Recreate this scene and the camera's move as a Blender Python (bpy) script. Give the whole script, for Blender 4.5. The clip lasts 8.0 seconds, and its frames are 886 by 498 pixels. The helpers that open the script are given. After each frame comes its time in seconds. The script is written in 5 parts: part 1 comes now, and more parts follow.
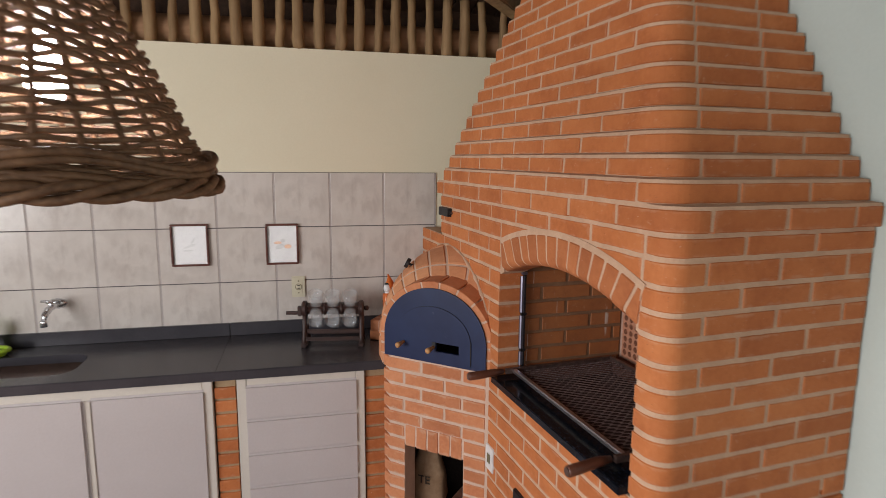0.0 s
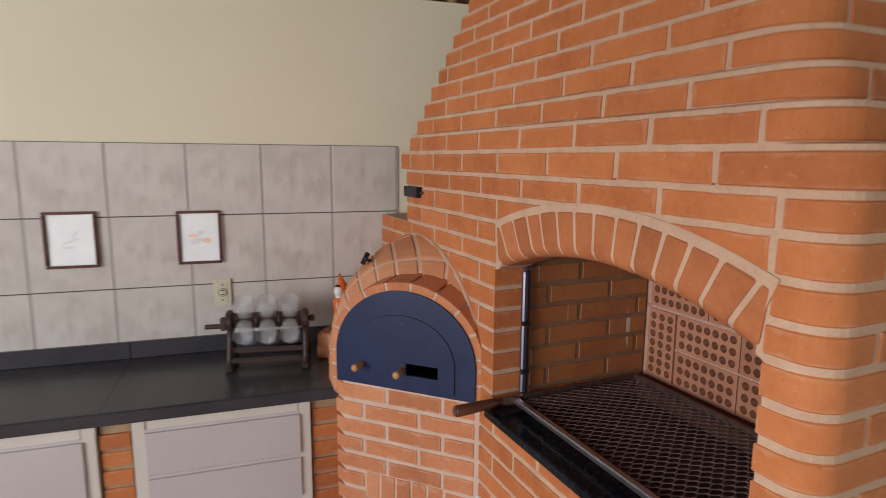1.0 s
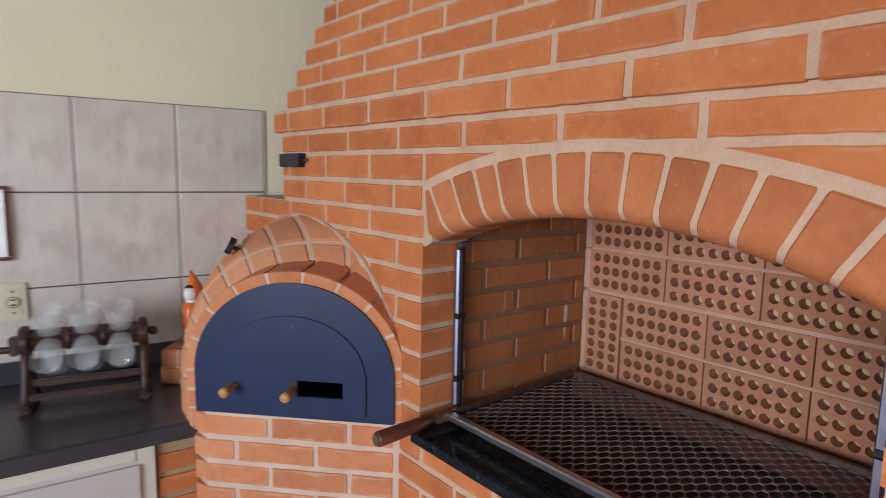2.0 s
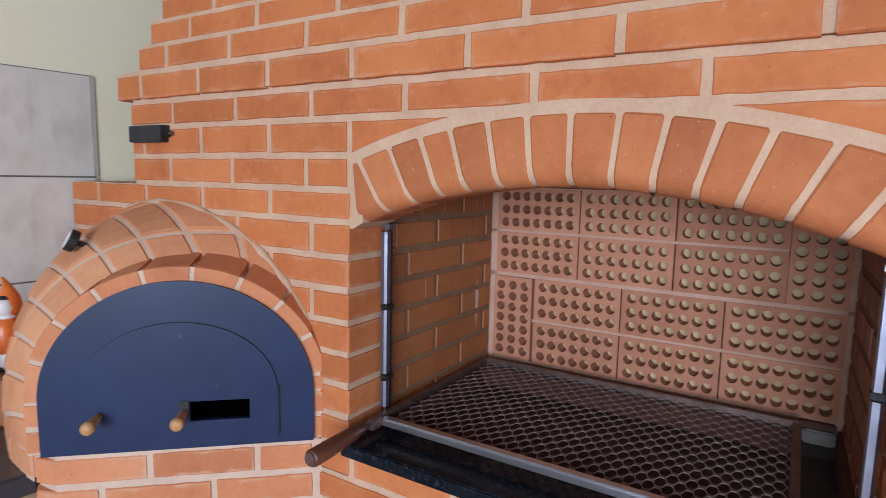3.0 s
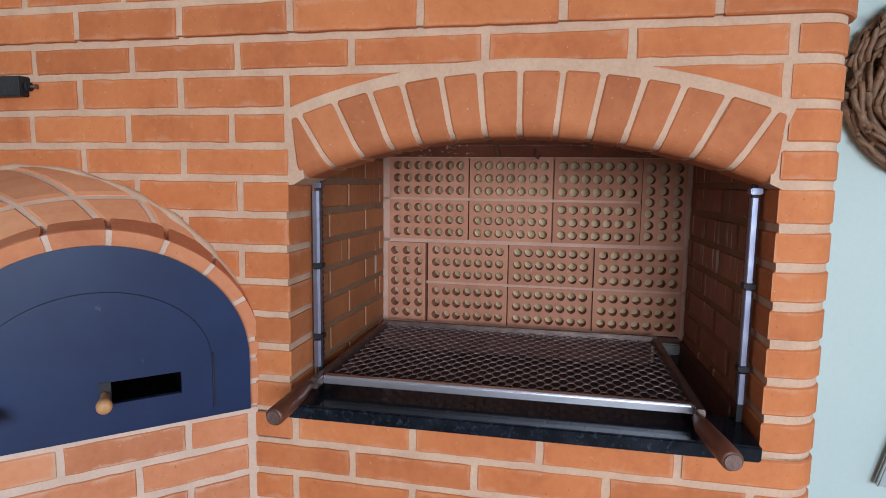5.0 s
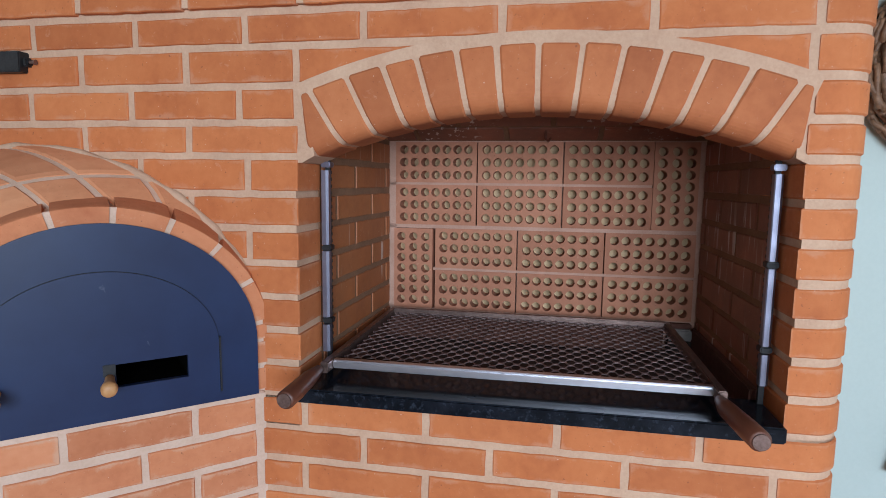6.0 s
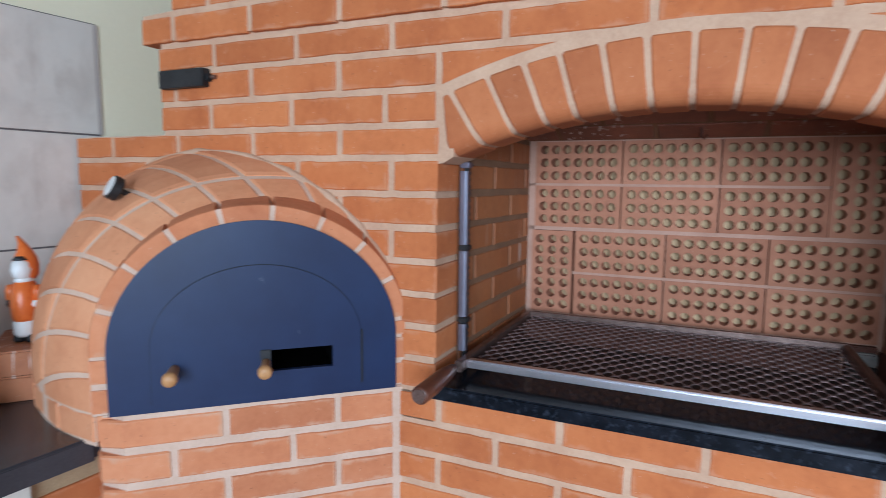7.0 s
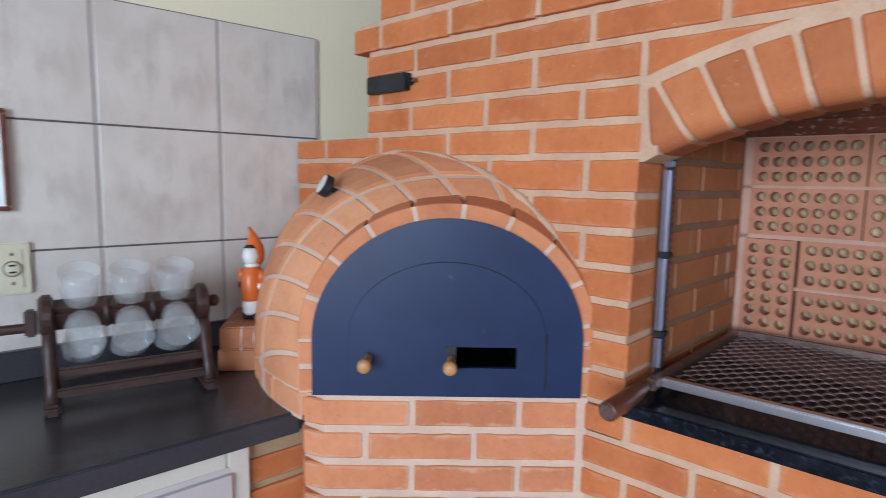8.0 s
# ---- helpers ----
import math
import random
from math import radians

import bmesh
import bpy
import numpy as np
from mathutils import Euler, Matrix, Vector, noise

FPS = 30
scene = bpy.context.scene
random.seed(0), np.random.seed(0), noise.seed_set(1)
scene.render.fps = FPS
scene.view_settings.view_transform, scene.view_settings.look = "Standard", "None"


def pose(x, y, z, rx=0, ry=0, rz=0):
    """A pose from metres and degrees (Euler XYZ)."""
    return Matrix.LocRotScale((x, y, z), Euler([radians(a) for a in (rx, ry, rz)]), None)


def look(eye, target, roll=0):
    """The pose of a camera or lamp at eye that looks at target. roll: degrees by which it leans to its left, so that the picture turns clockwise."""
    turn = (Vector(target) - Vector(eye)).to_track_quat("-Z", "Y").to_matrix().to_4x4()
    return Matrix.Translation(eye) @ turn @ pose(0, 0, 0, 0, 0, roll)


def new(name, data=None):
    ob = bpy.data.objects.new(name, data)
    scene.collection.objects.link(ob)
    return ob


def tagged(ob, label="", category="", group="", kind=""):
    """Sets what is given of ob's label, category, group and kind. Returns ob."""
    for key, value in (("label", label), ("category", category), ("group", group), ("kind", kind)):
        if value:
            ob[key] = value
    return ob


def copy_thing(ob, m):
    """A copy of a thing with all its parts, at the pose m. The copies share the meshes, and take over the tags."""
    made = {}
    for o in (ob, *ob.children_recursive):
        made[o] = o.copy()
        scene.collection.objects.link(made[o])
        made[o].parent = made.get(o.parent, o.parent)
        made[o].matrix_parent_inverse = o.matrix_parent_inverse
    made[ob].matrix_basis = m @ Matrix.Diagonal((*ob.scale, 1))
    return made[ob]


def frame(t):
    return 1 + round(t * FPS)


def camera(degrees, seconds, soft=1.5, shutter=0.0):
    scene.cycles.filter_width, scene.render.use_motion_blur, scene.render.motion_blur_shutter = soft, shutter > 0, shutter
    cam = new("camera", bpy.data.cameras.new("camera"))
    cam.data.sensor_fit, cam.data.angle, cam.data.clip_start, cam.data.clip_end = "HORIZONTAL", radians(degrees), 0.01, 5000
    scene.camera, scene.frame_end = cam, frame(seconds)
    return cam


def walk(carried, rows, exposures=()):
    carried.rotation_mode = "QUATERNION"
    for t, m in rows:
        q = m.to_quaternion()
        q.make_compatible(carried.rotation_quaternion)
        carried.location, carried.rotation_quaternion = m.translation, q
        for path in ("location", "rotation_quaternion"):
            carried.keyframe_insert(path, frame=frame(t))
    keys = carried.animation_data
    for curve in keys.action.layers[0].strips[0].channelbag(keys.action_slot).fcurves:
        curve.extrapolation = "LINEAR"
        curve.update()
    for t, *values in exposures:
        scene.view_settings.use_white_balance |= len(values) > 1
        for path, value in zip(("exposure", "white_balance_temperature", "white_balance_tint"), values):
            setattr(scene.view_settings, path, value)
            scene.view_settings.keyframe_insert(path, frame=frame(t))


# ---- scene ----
cam = camera(75.0, 8.0, soft=0.85, shutter=0.45)
PATH = [
    (0, (-0.782, -0.197, 1.902), (-0.332, 1.727, 1.594), 0.5),
    (0.5, (-0.75, 0.148, 1.85), (-0.253, 2.06, 1.54), 0.4),
    (1, (-0.71, 0.453, 1.765), (-0.088, 2.328, 1.456), 0.4),
    (1.2, (-0.702, 0.558, 1.724), (-0.002, 2.408, 1.433), 0.6),
    (2.3, (-0.733, 1.016, 1.576), (0.531, 2.544, 1.316), 1.2),
    (2.5, (-0.753, 1.076, 1.564), (0.614, 2.513, 1.304), 1.2),
    (3, (-0.812, 1.184, 1.540), (0.754, 2.403, 1.292), 1.2),
    (3.5, (-0.911, 1.284, 1.527), (0.822, 2.249, 1.274), 1.1),
    (4, (-0.974, 1.342, 1.502), (0.858, 2.105, 1.250), 1.0),
    (4.5, (-1.019, 1.374, 1.483), (0.859, 2.018, 1.241), 0.8),
    (4.7, (-1.028, 1.388, 1.468), (0.861, 1.999, 1.228), 0.8),
    (5.8, (-1.025, 1.453, 1.398), (0.882, 2.014, 1.177), 0.6),
    (6, (-1.014, 1.454, 1.402), (0.890, 2.019, 1.166), 0.7),
    (6.5, (-0.998, 1.450, 1.404), (0.849, 2.178, 1.160), 0.5),
    (7, (-0.998, 1.456, 1.398), (0.716, 2.460, 1.165), 0.6),
    (7.5, (-0.990, 1.465, 1.394), (0.541, 2.731, 1.163), 0.7),
    (8, (-0.979, 1.488, 1.393), (0.339, 2.974, 1.158), 1.0),
]
EXPOSURES = [(0, -0.30, 6900, 15.5), (0.5, -0.20, 6750, 15.0), (1, -0.26, 6700, 14.5), (2.5, 0.12, 5800, 9.5), (3.5, 0.22, 5600, 8.5), (4.5, 0.14, 5650, 7.5), (6, 0.06, 5600, 7.0), (6.5, 0.16, 5300, 4.5), (7, 0.24, 5300, 4.5), (7.5, 0.26, 5450, 5.5), (8, 0.23, 5500, 6.5)]
walk(cam, [(t, look(eye, target, roll)) for t, eye, target, roll in PATH], EXPOSURES)

# ---- light ----
world = bpy.data.worlds.new("sky")
scene.world = world
world.use_nodes = True
wn = world.node_tree.nodes
sky = wn.new("ShaderNodeTexSky")
sky.sky_type, sky.sun_disc = "NISHITA", False
sky.sun_elevation, sky.sun_rotation = radians(58), radians(250)
world.node_tree.links.new(sky.outputs[0], wn["Background"].inputs[0])
wn["Background"].inputs[1].default_value = 0.15
sun = new("sun", bpy.data.lights.new("sun", "SUN"))
sun.data.energy, sun.data.angle, sun.data.color = 3.0, radians(0.6), (1.0, 0.95, 0.88)
sun.matrix_world = look((-6, -2.2, 10), (0, 0, 0))


def opening_light(name, eye, target, width, height, watts, colour=(1, 1, 1)):
    data = bpy.data.lights.new(name, "AREA")
    data.shape, data.size, data.size_y, data.energy, data.color = "RECTANGLE", width, height, watts, colour
    ob = new(name, data)
    ob.matrix_world = look(eye, target)
    return ob


opening_light("veranda_light", (-4.3, -0.45, 1.75), (0, -0.45, 1.55), 3.0, 1.6, 222, (0.90, 0.96, 1.0))
opening_light("window_light", (-2.2, -3.45, 1.75), (-2.2, 0, 1.6), 3.2, 1.3, 16, (0.93, 0.97, 1.0))


# ---- materials ----
P, Z0, HB, J = 0.0679, 0.0123, 0.0537, 0.0142        # brick courses: pitch, first joint, brick height, joint


class Nodes:
    """A small helper round a material's node tree."""

    def __init__(self, name, rough=0.6, metal=0.0):
        self.mat = bpy.data.materials.new(name)
        self.mat.use_nodes = True
        self.tree = self.mat.node_tree
        self.bsdf = self.tree.nodes["Principled BSDF"]
        self.bsdf.inputs["Roughness"].default_value = rough
        self.bsdf.inputs["Metallic"].default_value = metal
        self.place = self.add("ShaderNodeNewGeometry").outputs["Position"]

    def add(self, kind):
        return self.tree.nodes.new(kind)

    def link(self, a, b):
        self.tree.links.new(a, b)

    def noise(self, scale, detail=4, rough=0.55, stretch=None, distort=0.0):
        n = self.add("ShaderNodeTexNoise")
        n.inputs["Scale"].default_value, n.inputs["Detail"].default_value = scale, detail
        n.inputs["Roughness"].default_value, n.inputs["Distortion"].default_value = rough, distort
        src = self.place
        if stretch:
            m = self.add("ShaderNodeMapping")
            m.inputs["Scale"].default_value = stretch
            self.link(src, m.inputs["Vector"])
            src = m.outputs[0]
        self.link(src, n.inputs["Vector"])
        return n.outputs["Fac"]

    def ramp(self, fac, *stops):
        r = self.add("ShaderNodeValToRGB")
        el = r.color_ramp.elements
        while len(el) < len(stops):
            el.new(0.5)
        for e, (p, c) in zip(el, stops):
            e.position, e.color = p, (*c, 1) if len(c) == 3 else c
        self.link(fac, r.inputs[0])
        return r.outputs["Color"]

    def mix(self, fac, a, b, blend="MIX"):
        m = self.add("ShaderNodeMix")
        m.data_type, m.blend_type = "RGBA", blend
        for sock, v in ((m.inputs["Factor"], fac), (m.inputs["A"], a), (m.inputs["B"], b)):
            if isinstance(v, (int, float)):
                sock.default_value = v
            elif isinstance(v, tuple):
                sock.default_value = (*v, 1)
            else:
                self.link(v, sock)
        return m.outputs["Result"]

    def maths(self, op, a, b):
        m = self.add("ShaderNodeMath")
        m.operation = op
        for sock, v in ((m.inputs[0], a), (m.inputs[1], b)):
            if isinstance(v, (int, float)):
                sock.default_value = v
            else:
                self.link(v, sock)
        return m.outputs[0]

    def colour(self, c):
        if isinstance(c, tuple):
            self.bsdf.inputs["Base Color"].default_value = (*c, 1)
        else:
            self.link(c, self.bsdf.inputs["Base Color"])

    def bump(self, *heights):
        last = None
        for fac, strength, dist in heights:
            b = self.add("ShaderNodeBump")
            b.inputs["Strength"].default_value, b.inputs["Distance"].default_value = strength, dist
            self.link(fac, b.inputs["Height"])
            if last:
                self.link(last, b.inputs["Normal"])
            last = b.outputs[0]
        self.link(last, self.bsdf.inputs["Normal"])

    def random(self):
        return self.add("ShaderNodeObjectInfo").outputs["Random"]


def speckled(name, dark, light, scale, rough, metal=0.0, bump=0.2, fine=8.0, stretch=None, dist=0.002):
    """A plain surface with variation at two scales."""
    n = Nodes(name, rough, metal)
    big, small = n.noise(scale, 5, 0.6, stretch), n.noise(scale * fine, 3, 0.6, stretch)
    c = n.ramp(n.maths("ADD", n.maths("MULTIPLY", big, 0.65), n.maths("MULTIPLY", small, 0.35)), (0.32, dark), (0.68, light))
    n.colour(c)
    if bump:
        n.bump((small, bump, dist))
    return n.mat


def brick_material(name, dark, mid, light, soot=0.0, smear=0.0):
    n = Nodes(name, 0.55 if soot else 0.82)
    patch, grain, fine = n.noise(7, 4, 0.6), n.noise(55, 4, 0.65), n.noise(420, 2, 0.5)
    base = n.ramp(n.maths("ADD", n.maths("MULTIPLY", patch, 0.68), n.maths("MULTIPLY", grain, 0.32)), (0.28, dark), (0.5, mid), (0.74, light))
    r = n.random()
    tint = n.ramp(r, (0.0, (0.84, 0.79, 0.75)), (0.25, (0.98, 0.96, 0.94)), (0.7, (1.04, 1.03, 1.0)), (1.0, (1.1, 1.14, 1.16)))
    c = n.mix(1.0, base, tint, "MULTIPLY")
    # pale lime marks left by the pointing, and dark pits
    lime = n.ramp(n.noise(34, 6, 0.7, None, 0.6), (0.63, (0, 0, 0)), (0.77, (0.5, 0.5, 0.5)))
    c = n.mix(lime, c, (0.66, 0.42, 0.28))
    pits = n.ramp(n.noise(150, 2, 0.5), (0.24, (0.6, 0.6, 0.6)), (0.30, (0, 0, 0)))
    c = n.mix(pits, c, (0.19, 0.06, 0.03))
    if soot:
        s = n.ramp(n.noise(5, 5, 0.65), (0.35, (0, 0, 0)), (0.7, (soot, soot, soot)))
        c = n.mix(s, c, (0.09, 0.055, 0.04))
        drip = n.ramp(n.noise(60, 3, 0.55, (1, 1, 0.07)), (0.60, (0, 0, 0)), (0.655, (0.9, 0.9, 0.9)))
        where = n.ramp(n.noise(4.5, 2, 0.5), (0.42, (0, 0, 0)), (0.56, (1, 1, 1)))
        c = n.mix(n.mix(1.0, drip, where, "MULTIPLY"), c, (0.62, 0.53, 0.47))
    if smear:
        sep = n.add("ShaderNodeSeparateXYZ")
        coord = n.add("ShaderNodeTexCoord")
        n.link(coord.outputs["Generated"], sep.inputs[0])
        face = n.add("ShaderNodeSeparateXYZ")
        n.link(coord.outputs["Normal"], face.inputs[0])
        ends = n.maths("MULTIPLY", n.maths("SUBTRACT", 0.5, n.maths("ABSOLUTE", n.maths("SUBTRACT", sep.outputs["X"], 0.5), 0)), 0.22)
        beds = n.maths("MULTIPLY", n.maths("SUBTRACT", 0.5, n.maths("ABSOLUTE", n.maths("SUBTRACT", sep.outputs["Z"], 0.5), 0)), HB)
        ends = n.maths("ADD", ends, n.maths("MULTIPLY", n.maths("ABSOLUTE", face.outputs["X"], 0), 0.05))
        beds = n.maths("ADD", beds, n.maths("MULTIPLY", n.maths("ABSOLUTE", face.outputs["Z"], 0), 0.05))
        rim = n.maths("ADD", n.maths("MINIMUM", ends, beds), n.maths("MULTIPLY", n.maths("SUBTRACT", n.noise(17, 5, 0.7), 0.5), 0.048))
        c = n.mix(n.ramp(rim, (-0.0, (smear, smear, smear)), (0.0075, (0, 0, 0))), c, (0.60, 0.36, 0.235))
    specks = n.ramp(n.noise(190, 2, 0.5, None, 0.4), (0.73, (0, 0, 0)), (0.79, (0.6, 0.6, 0.6)))
    c = n.mix(specks, c, (0.70, 0.58, 0.48))
    n.colour(c)
    n.bump((patch, 0.25, 0.004), (grain, 0.28, 0.0016), (fine, 0.15, 0.0006))
    return n.mat


BRICK = brick_material("face_brick", (0.405, 0.112, 0.032), (0.515, 0.160, 0.049), (0.585, 0.203, 0.068), 0.0, 0.30)
ARCH_BRICK = brick_material("arch_brick", (0.355, 0.101, 0.033), (0.455, 0.146, 0.050), (0.525, 0.187, 0.070))
PALE_BRICK = brick_material("lime_smeared_brick", (0.46, 0.148, 0.062), (0.572, 0.215, 0.096), (0.64, 0.272, 0.137), 0.0, 0.7)
# hazed with lime, and paler still to make up for light the dome lacks
HAZY_BRICK = brick_material("lime_hazed_brick", (0.57, 0.222, 0.102), (0.67, 0.295, 0.147), (0.74, 0.355, 0.188))
# sooty, and darker than the face brick: the firebox's dimness is in its colour
SHADED_BRICK = brick_material("firebox_brick", (0.285, 0.083, 0.026), (0.390, 0.128, 0.040), (0.455, 0.162, 0.054), 0.32)
# darker and redder again, for the right-hand lining and the hood slope
DARK_BRICK = brick_material("soot_blackened_brick", (0.19, 0.060, 0.034), (0.28, 0.092, 0.052), (0.36, 0.128, 0.072), 0.6)
HOLEBRICK = brick_material("hollow_brick", (0.36, 0.145, 0.084), (0.47, 0.205, 0.122), (0.53, 0.245, 0.15))
MORTAR = speckled("mortar", (0.50, 0.305, 0.20), (0.635, 0.425, 0.29), 14, 0.92, 0, 0.6, 12)
SOOTY_MORTAR = speckled("sooty_mortar", (0.165, 0.083, 0.043), (0.26, 0.136, 0.072), 12, 0.92, 0, 0.6, 12)
# darker copy of the mortar, with the shade under the worktop in its colour
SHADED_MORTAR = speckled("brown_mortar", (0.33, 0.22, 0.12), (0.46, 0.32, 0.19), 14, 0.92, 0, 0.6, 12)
PINK_MORTAR = speckled("greyish_pink_mortar", (0.46, 0.265, 0.19), (0.58, 0.36, 0.275), 14, 0.92, 0, 0.6, 12)
PALE_MORTAR = speckled("pale_pinkish_mortar", (0.56, 0.385, 0.285), (0.69, 0.505, 0.395), 14, 0.92, 0, 0.6, 12)
DOME_MORTAR = speckled("hazy_dome_mortar", (0.60, 0.41, 0.30), (0.73, 0.53, 0.41), 14, 0.92, 0, 0.6, 12)
MORTAR_TAN = speckled("lime_mortar", (0.50, 0.355, 0.195), (0.66, 0.49, 0.295), 20, 0.9, 0, 0.5, 6)
LIMEWASH = speckled("grimy_limewash", (0.17, 0.15, 0.138), (0.32, 0.29, 0.265), 30, 0.9, 0, 0.5, 6)
BROWN_FOOT = speckled("sooty_red_brown", (0.085, 0.034, 0.024), (0.16, 0.066, 0.046), 12, 0.9)
# near-black: soot by the fire, and the shade inside the wood store
SOOT_SHADE = speckled("soot", (0.020, 0.014, 0.012), (0.055, 0.038, 0.031), 9, 0.95)
ASH = speckled("grey_brown_ash", (0.042, 0.028, 0.025), (0.10, 0.069, 0.061), 14, 0.95, 0, 0.5, 6)
# near-black without gloss: the shade deep in the draught slot put into the colour
SLOT_BLACK = speckled("deep_soot", (0.003, 0.003, 0.003), (0.008, 0.007, 0.007), 9, 0.95)
SLOT_BLACK.node_tree.nodes["Principled BSDF"].inputs["Specular IOR Level"].default_value = 0.0
_p = Nodes("blue_painted_steel", 0.38)
_paint = _p.ramp(_p.noise(5, 5, 0.6), (0.3, (0.0115, 0.0195, 0.061)), (0.7, (0.0172, 0.0312, 0.088)))
_scuff = _p.ramp(_p.noise(60, 4, 0.6, (1, 1, 0.35), 1.0), (0.72, (0, 0, 0)), (0.78, (0.28, 0.28, 0.28)))
_p.colour(_p.mix(_scuff, _paint, (0.20, 0.21, 0.25)))
_p.bump((_p.noise(9, 3), 0.06, 0.004), (_p.noise(160, 3), 0.05, 0.001))
_p.bsdf.inputs["Specular IOR Level"].default_value = 0.30
BLUE_STEEL = _p.mat
BLACK_METAL = speckled("black_iron", (0.014, 0.014, 0.016), (0.035, 0.034, 0.036), 25, 0.5, 0.4)
RUST_IRON = speckled("rusty_iron", (0.12, 0.078, 0.066), (0.27, 0.185, 0.16), 30, 0.38, 0.75, 0.3)
GRILL_IRON = speckled("worn_grill_iron", (0.20, 0.135, 0.128), (0.33, 0.235, 0.225), 20, 0.48, 0.4, 0.0)
# the dark brown of this steel stands for what the bowl reflects
SINK_STEEL = speckled("worn_sink_steel", (0.15, 0.105, 0.09), (0.24, 0.18, 0.16), 9, 0.26, 1.0, 0.05, 8)
UPRIGHT = speckled("dull_grey_steel", (0.21, 0.21, 0.28), (0.30, 0.30, 0.38), 22, 0.42, 0.95, 0.05, 20)
STEEL = speckled("stainless_steel", (0.55, 0.55, 0.59), (0.63, 0.63, 0.67), 6, 0.25, 1.0, 0.05, 20, (1, 1, 1))
BAR_STEEL = speckled("bright_flat_steel", (0.52, 0.52, 0.58), (0.74, 0.74, 0.80), 4, 0.32, 1.0, 0.03, 30, (1, 0.2, 1))
CHROME = speckled("chrome", (0.72, 0.73, 0.75), (0.85, 0.86, 0.88), 30, 0.24, 0.85, 0.0)
DARK_WOOD = speckled("red_brown_wood", (0.07, 0.022, 0.012), (0.16, 0.055, 0.03), 14, 0.45, 0, 0.25, 5, (0.25, 1, 1))
KNOB_WOOD = speckled("pale_turned_wood", (0.42, 0.20, 0.075), (0.60, 0.33, 0.14), 40, 0.5, 0, 0.2, 3)
RACK_WOOD = speckled("dark_stained_wood", (0.024, 0.012, 0.010), (0.066, 0.031, 0.025), 20, 0.45, 0, 0.3, 4, (0.3, 1, 1))
POLE_WOOD = speckled("peeled_pole_wood", (0.19, 0.108, 0.047), (0.43, 0.275, 0.135), 9, 0.75, 0, 0.5, 5, (1, 1, 0.12))
LOG_WOOD = speckled("brown_log", (0.25, 0.128, 0.064), (0.48, 0.275, 0.150), 5, 0.8, 0, 0.6, 6, (0.15, 1, 1))
ROOF_WOOD = speckled("dark_roof_boards", (0.040, 0.020, 0.012), (0.115, 0.058, 0.034), 4, 0.85, 0, 0.5, 8, (1, 0.12, 1))
WICKER = speckled("brown_wicker", (0.105, 0.050, 0.025), (0.28, 0.150, 0.078), 30, 0.6, 0, 0.5, 4)
CREAM_WALL = speckled("cream_wall_paint", (0.81, 0.745, 0.555), (0.86, 0.795, 0.605), 1.6, 0.8, 0, 0.12, 60)
GREEN_WALL = speckled("pale_green_wall_paint", (0.53, 0.615, 0.575), (0.58, 0.665, 0.625), 1.5, 0.8, 0, 0.12, 60)
PLAIN_WALL = speckled("white_wall_paint", (0.66, 0.63, 0.57), (0.74, 0.71, 0.65), 1.2, 0.85, 0, 0.1, 60)
GROUT = speckled("dark_grout", (0.09, 0.075, 0.075), (0.15, 0.13, 0.13), 30, 0.9)
PALE_GROUT = speckled("pale_grey_grout", (0.42, 0.37, 0.35), (0.51, 0.455, 0.43), 20, 0.8)
CABINET = speckled("cream_laminate", (0.52, 0.467, 0.455), (0.58, 0.526, 0.515), 2.2, 0.38, 0, 0.04, 40)
CABINET_FRAME = speckled("cream_painted_frame", (0.60, 0.545, 0.475), (0.68, 0.625, 0.555), 4, 0.5, 0, 0.08, 30)
COUNTER = speckled("charcoal_granite", (0.034, 0.032, 0.038), (0.062, 0.057, 0.066), 5, 0.27, 0, 0.06, 60)
IVORY = speckled("ivory_plastic", (0.62, 0.57, 0.42), (0.70, 0.65, 0.50), 8, 0.4, 0, 0.0)
IVORY_DARK = speckled("shaded_ivory", (0.20, 0.17, 0.09), (0.28, 0.24, 0.14), 8, 0.5, 0, 0.0)
WHITE = speckled("white_plastic", (0.72, 0.71, 0.70), (0.80, 0.79, 0.78), 8, 0.4, 0, 0.0)
PAPER = speckled("ivory_paper", (0.60, 0.56, 0.55), (0.67, 0.635, 0.62), 6, 0.8, 0, 0.05)
FRAME_WOOD = speckled("red_mahogany", (0.085, 0.022, 0.014), (0.17, 0.05, 0.032), 20, 0.35, 0, 0.15, 4)
ORANGE = speckled("glazed_orange", (0.62, 0.12, 0.02), (0.75, 0.19, 0.04), 14, 0.3, 0, 0.05)
LIME = speckled("lime_plastic", (0.32, 0.50, 0.03), (0.40, 0.60, 0.05), 8, 0.4, 0, 0.0)
GREY = speckled("grey_plastic", (0.36, 0.39, 0.39), (0.44, 0.47, 0.47), 6, 0.5, 0, 0.0)
KRAFT = speckled("kraft_paper", (0.24, 0.14, 0.075), (0.36, 0.23, 0.135), 9, 0.85, 0, 0.6, 4)
INK = speckled("black_ink", (0.012, 0.011, 0.010), (0.02, 0.02, 0.02), 9, 0.8, 0, 0.0)
FLOOR = speckled("terracotta_floor", (0.20, 0.095, 0.058), (0.29, 0.15, 0.10), 2.5, 0.45, 0, 0.2, 20)
EARTH = speckled("dry_grass", (0.07, 0.09, 0.03), (0.16, 0.15, 0.06), 0.6, 0.95, 0, 0.6, 20)
FIREWOOD = speckled("split_firewood", (0.11, 0.045, 0.028), (0.30, 0.13, 0.075), 12, 0.85, 0, 0.6, 5, (1, 1, 0.2))

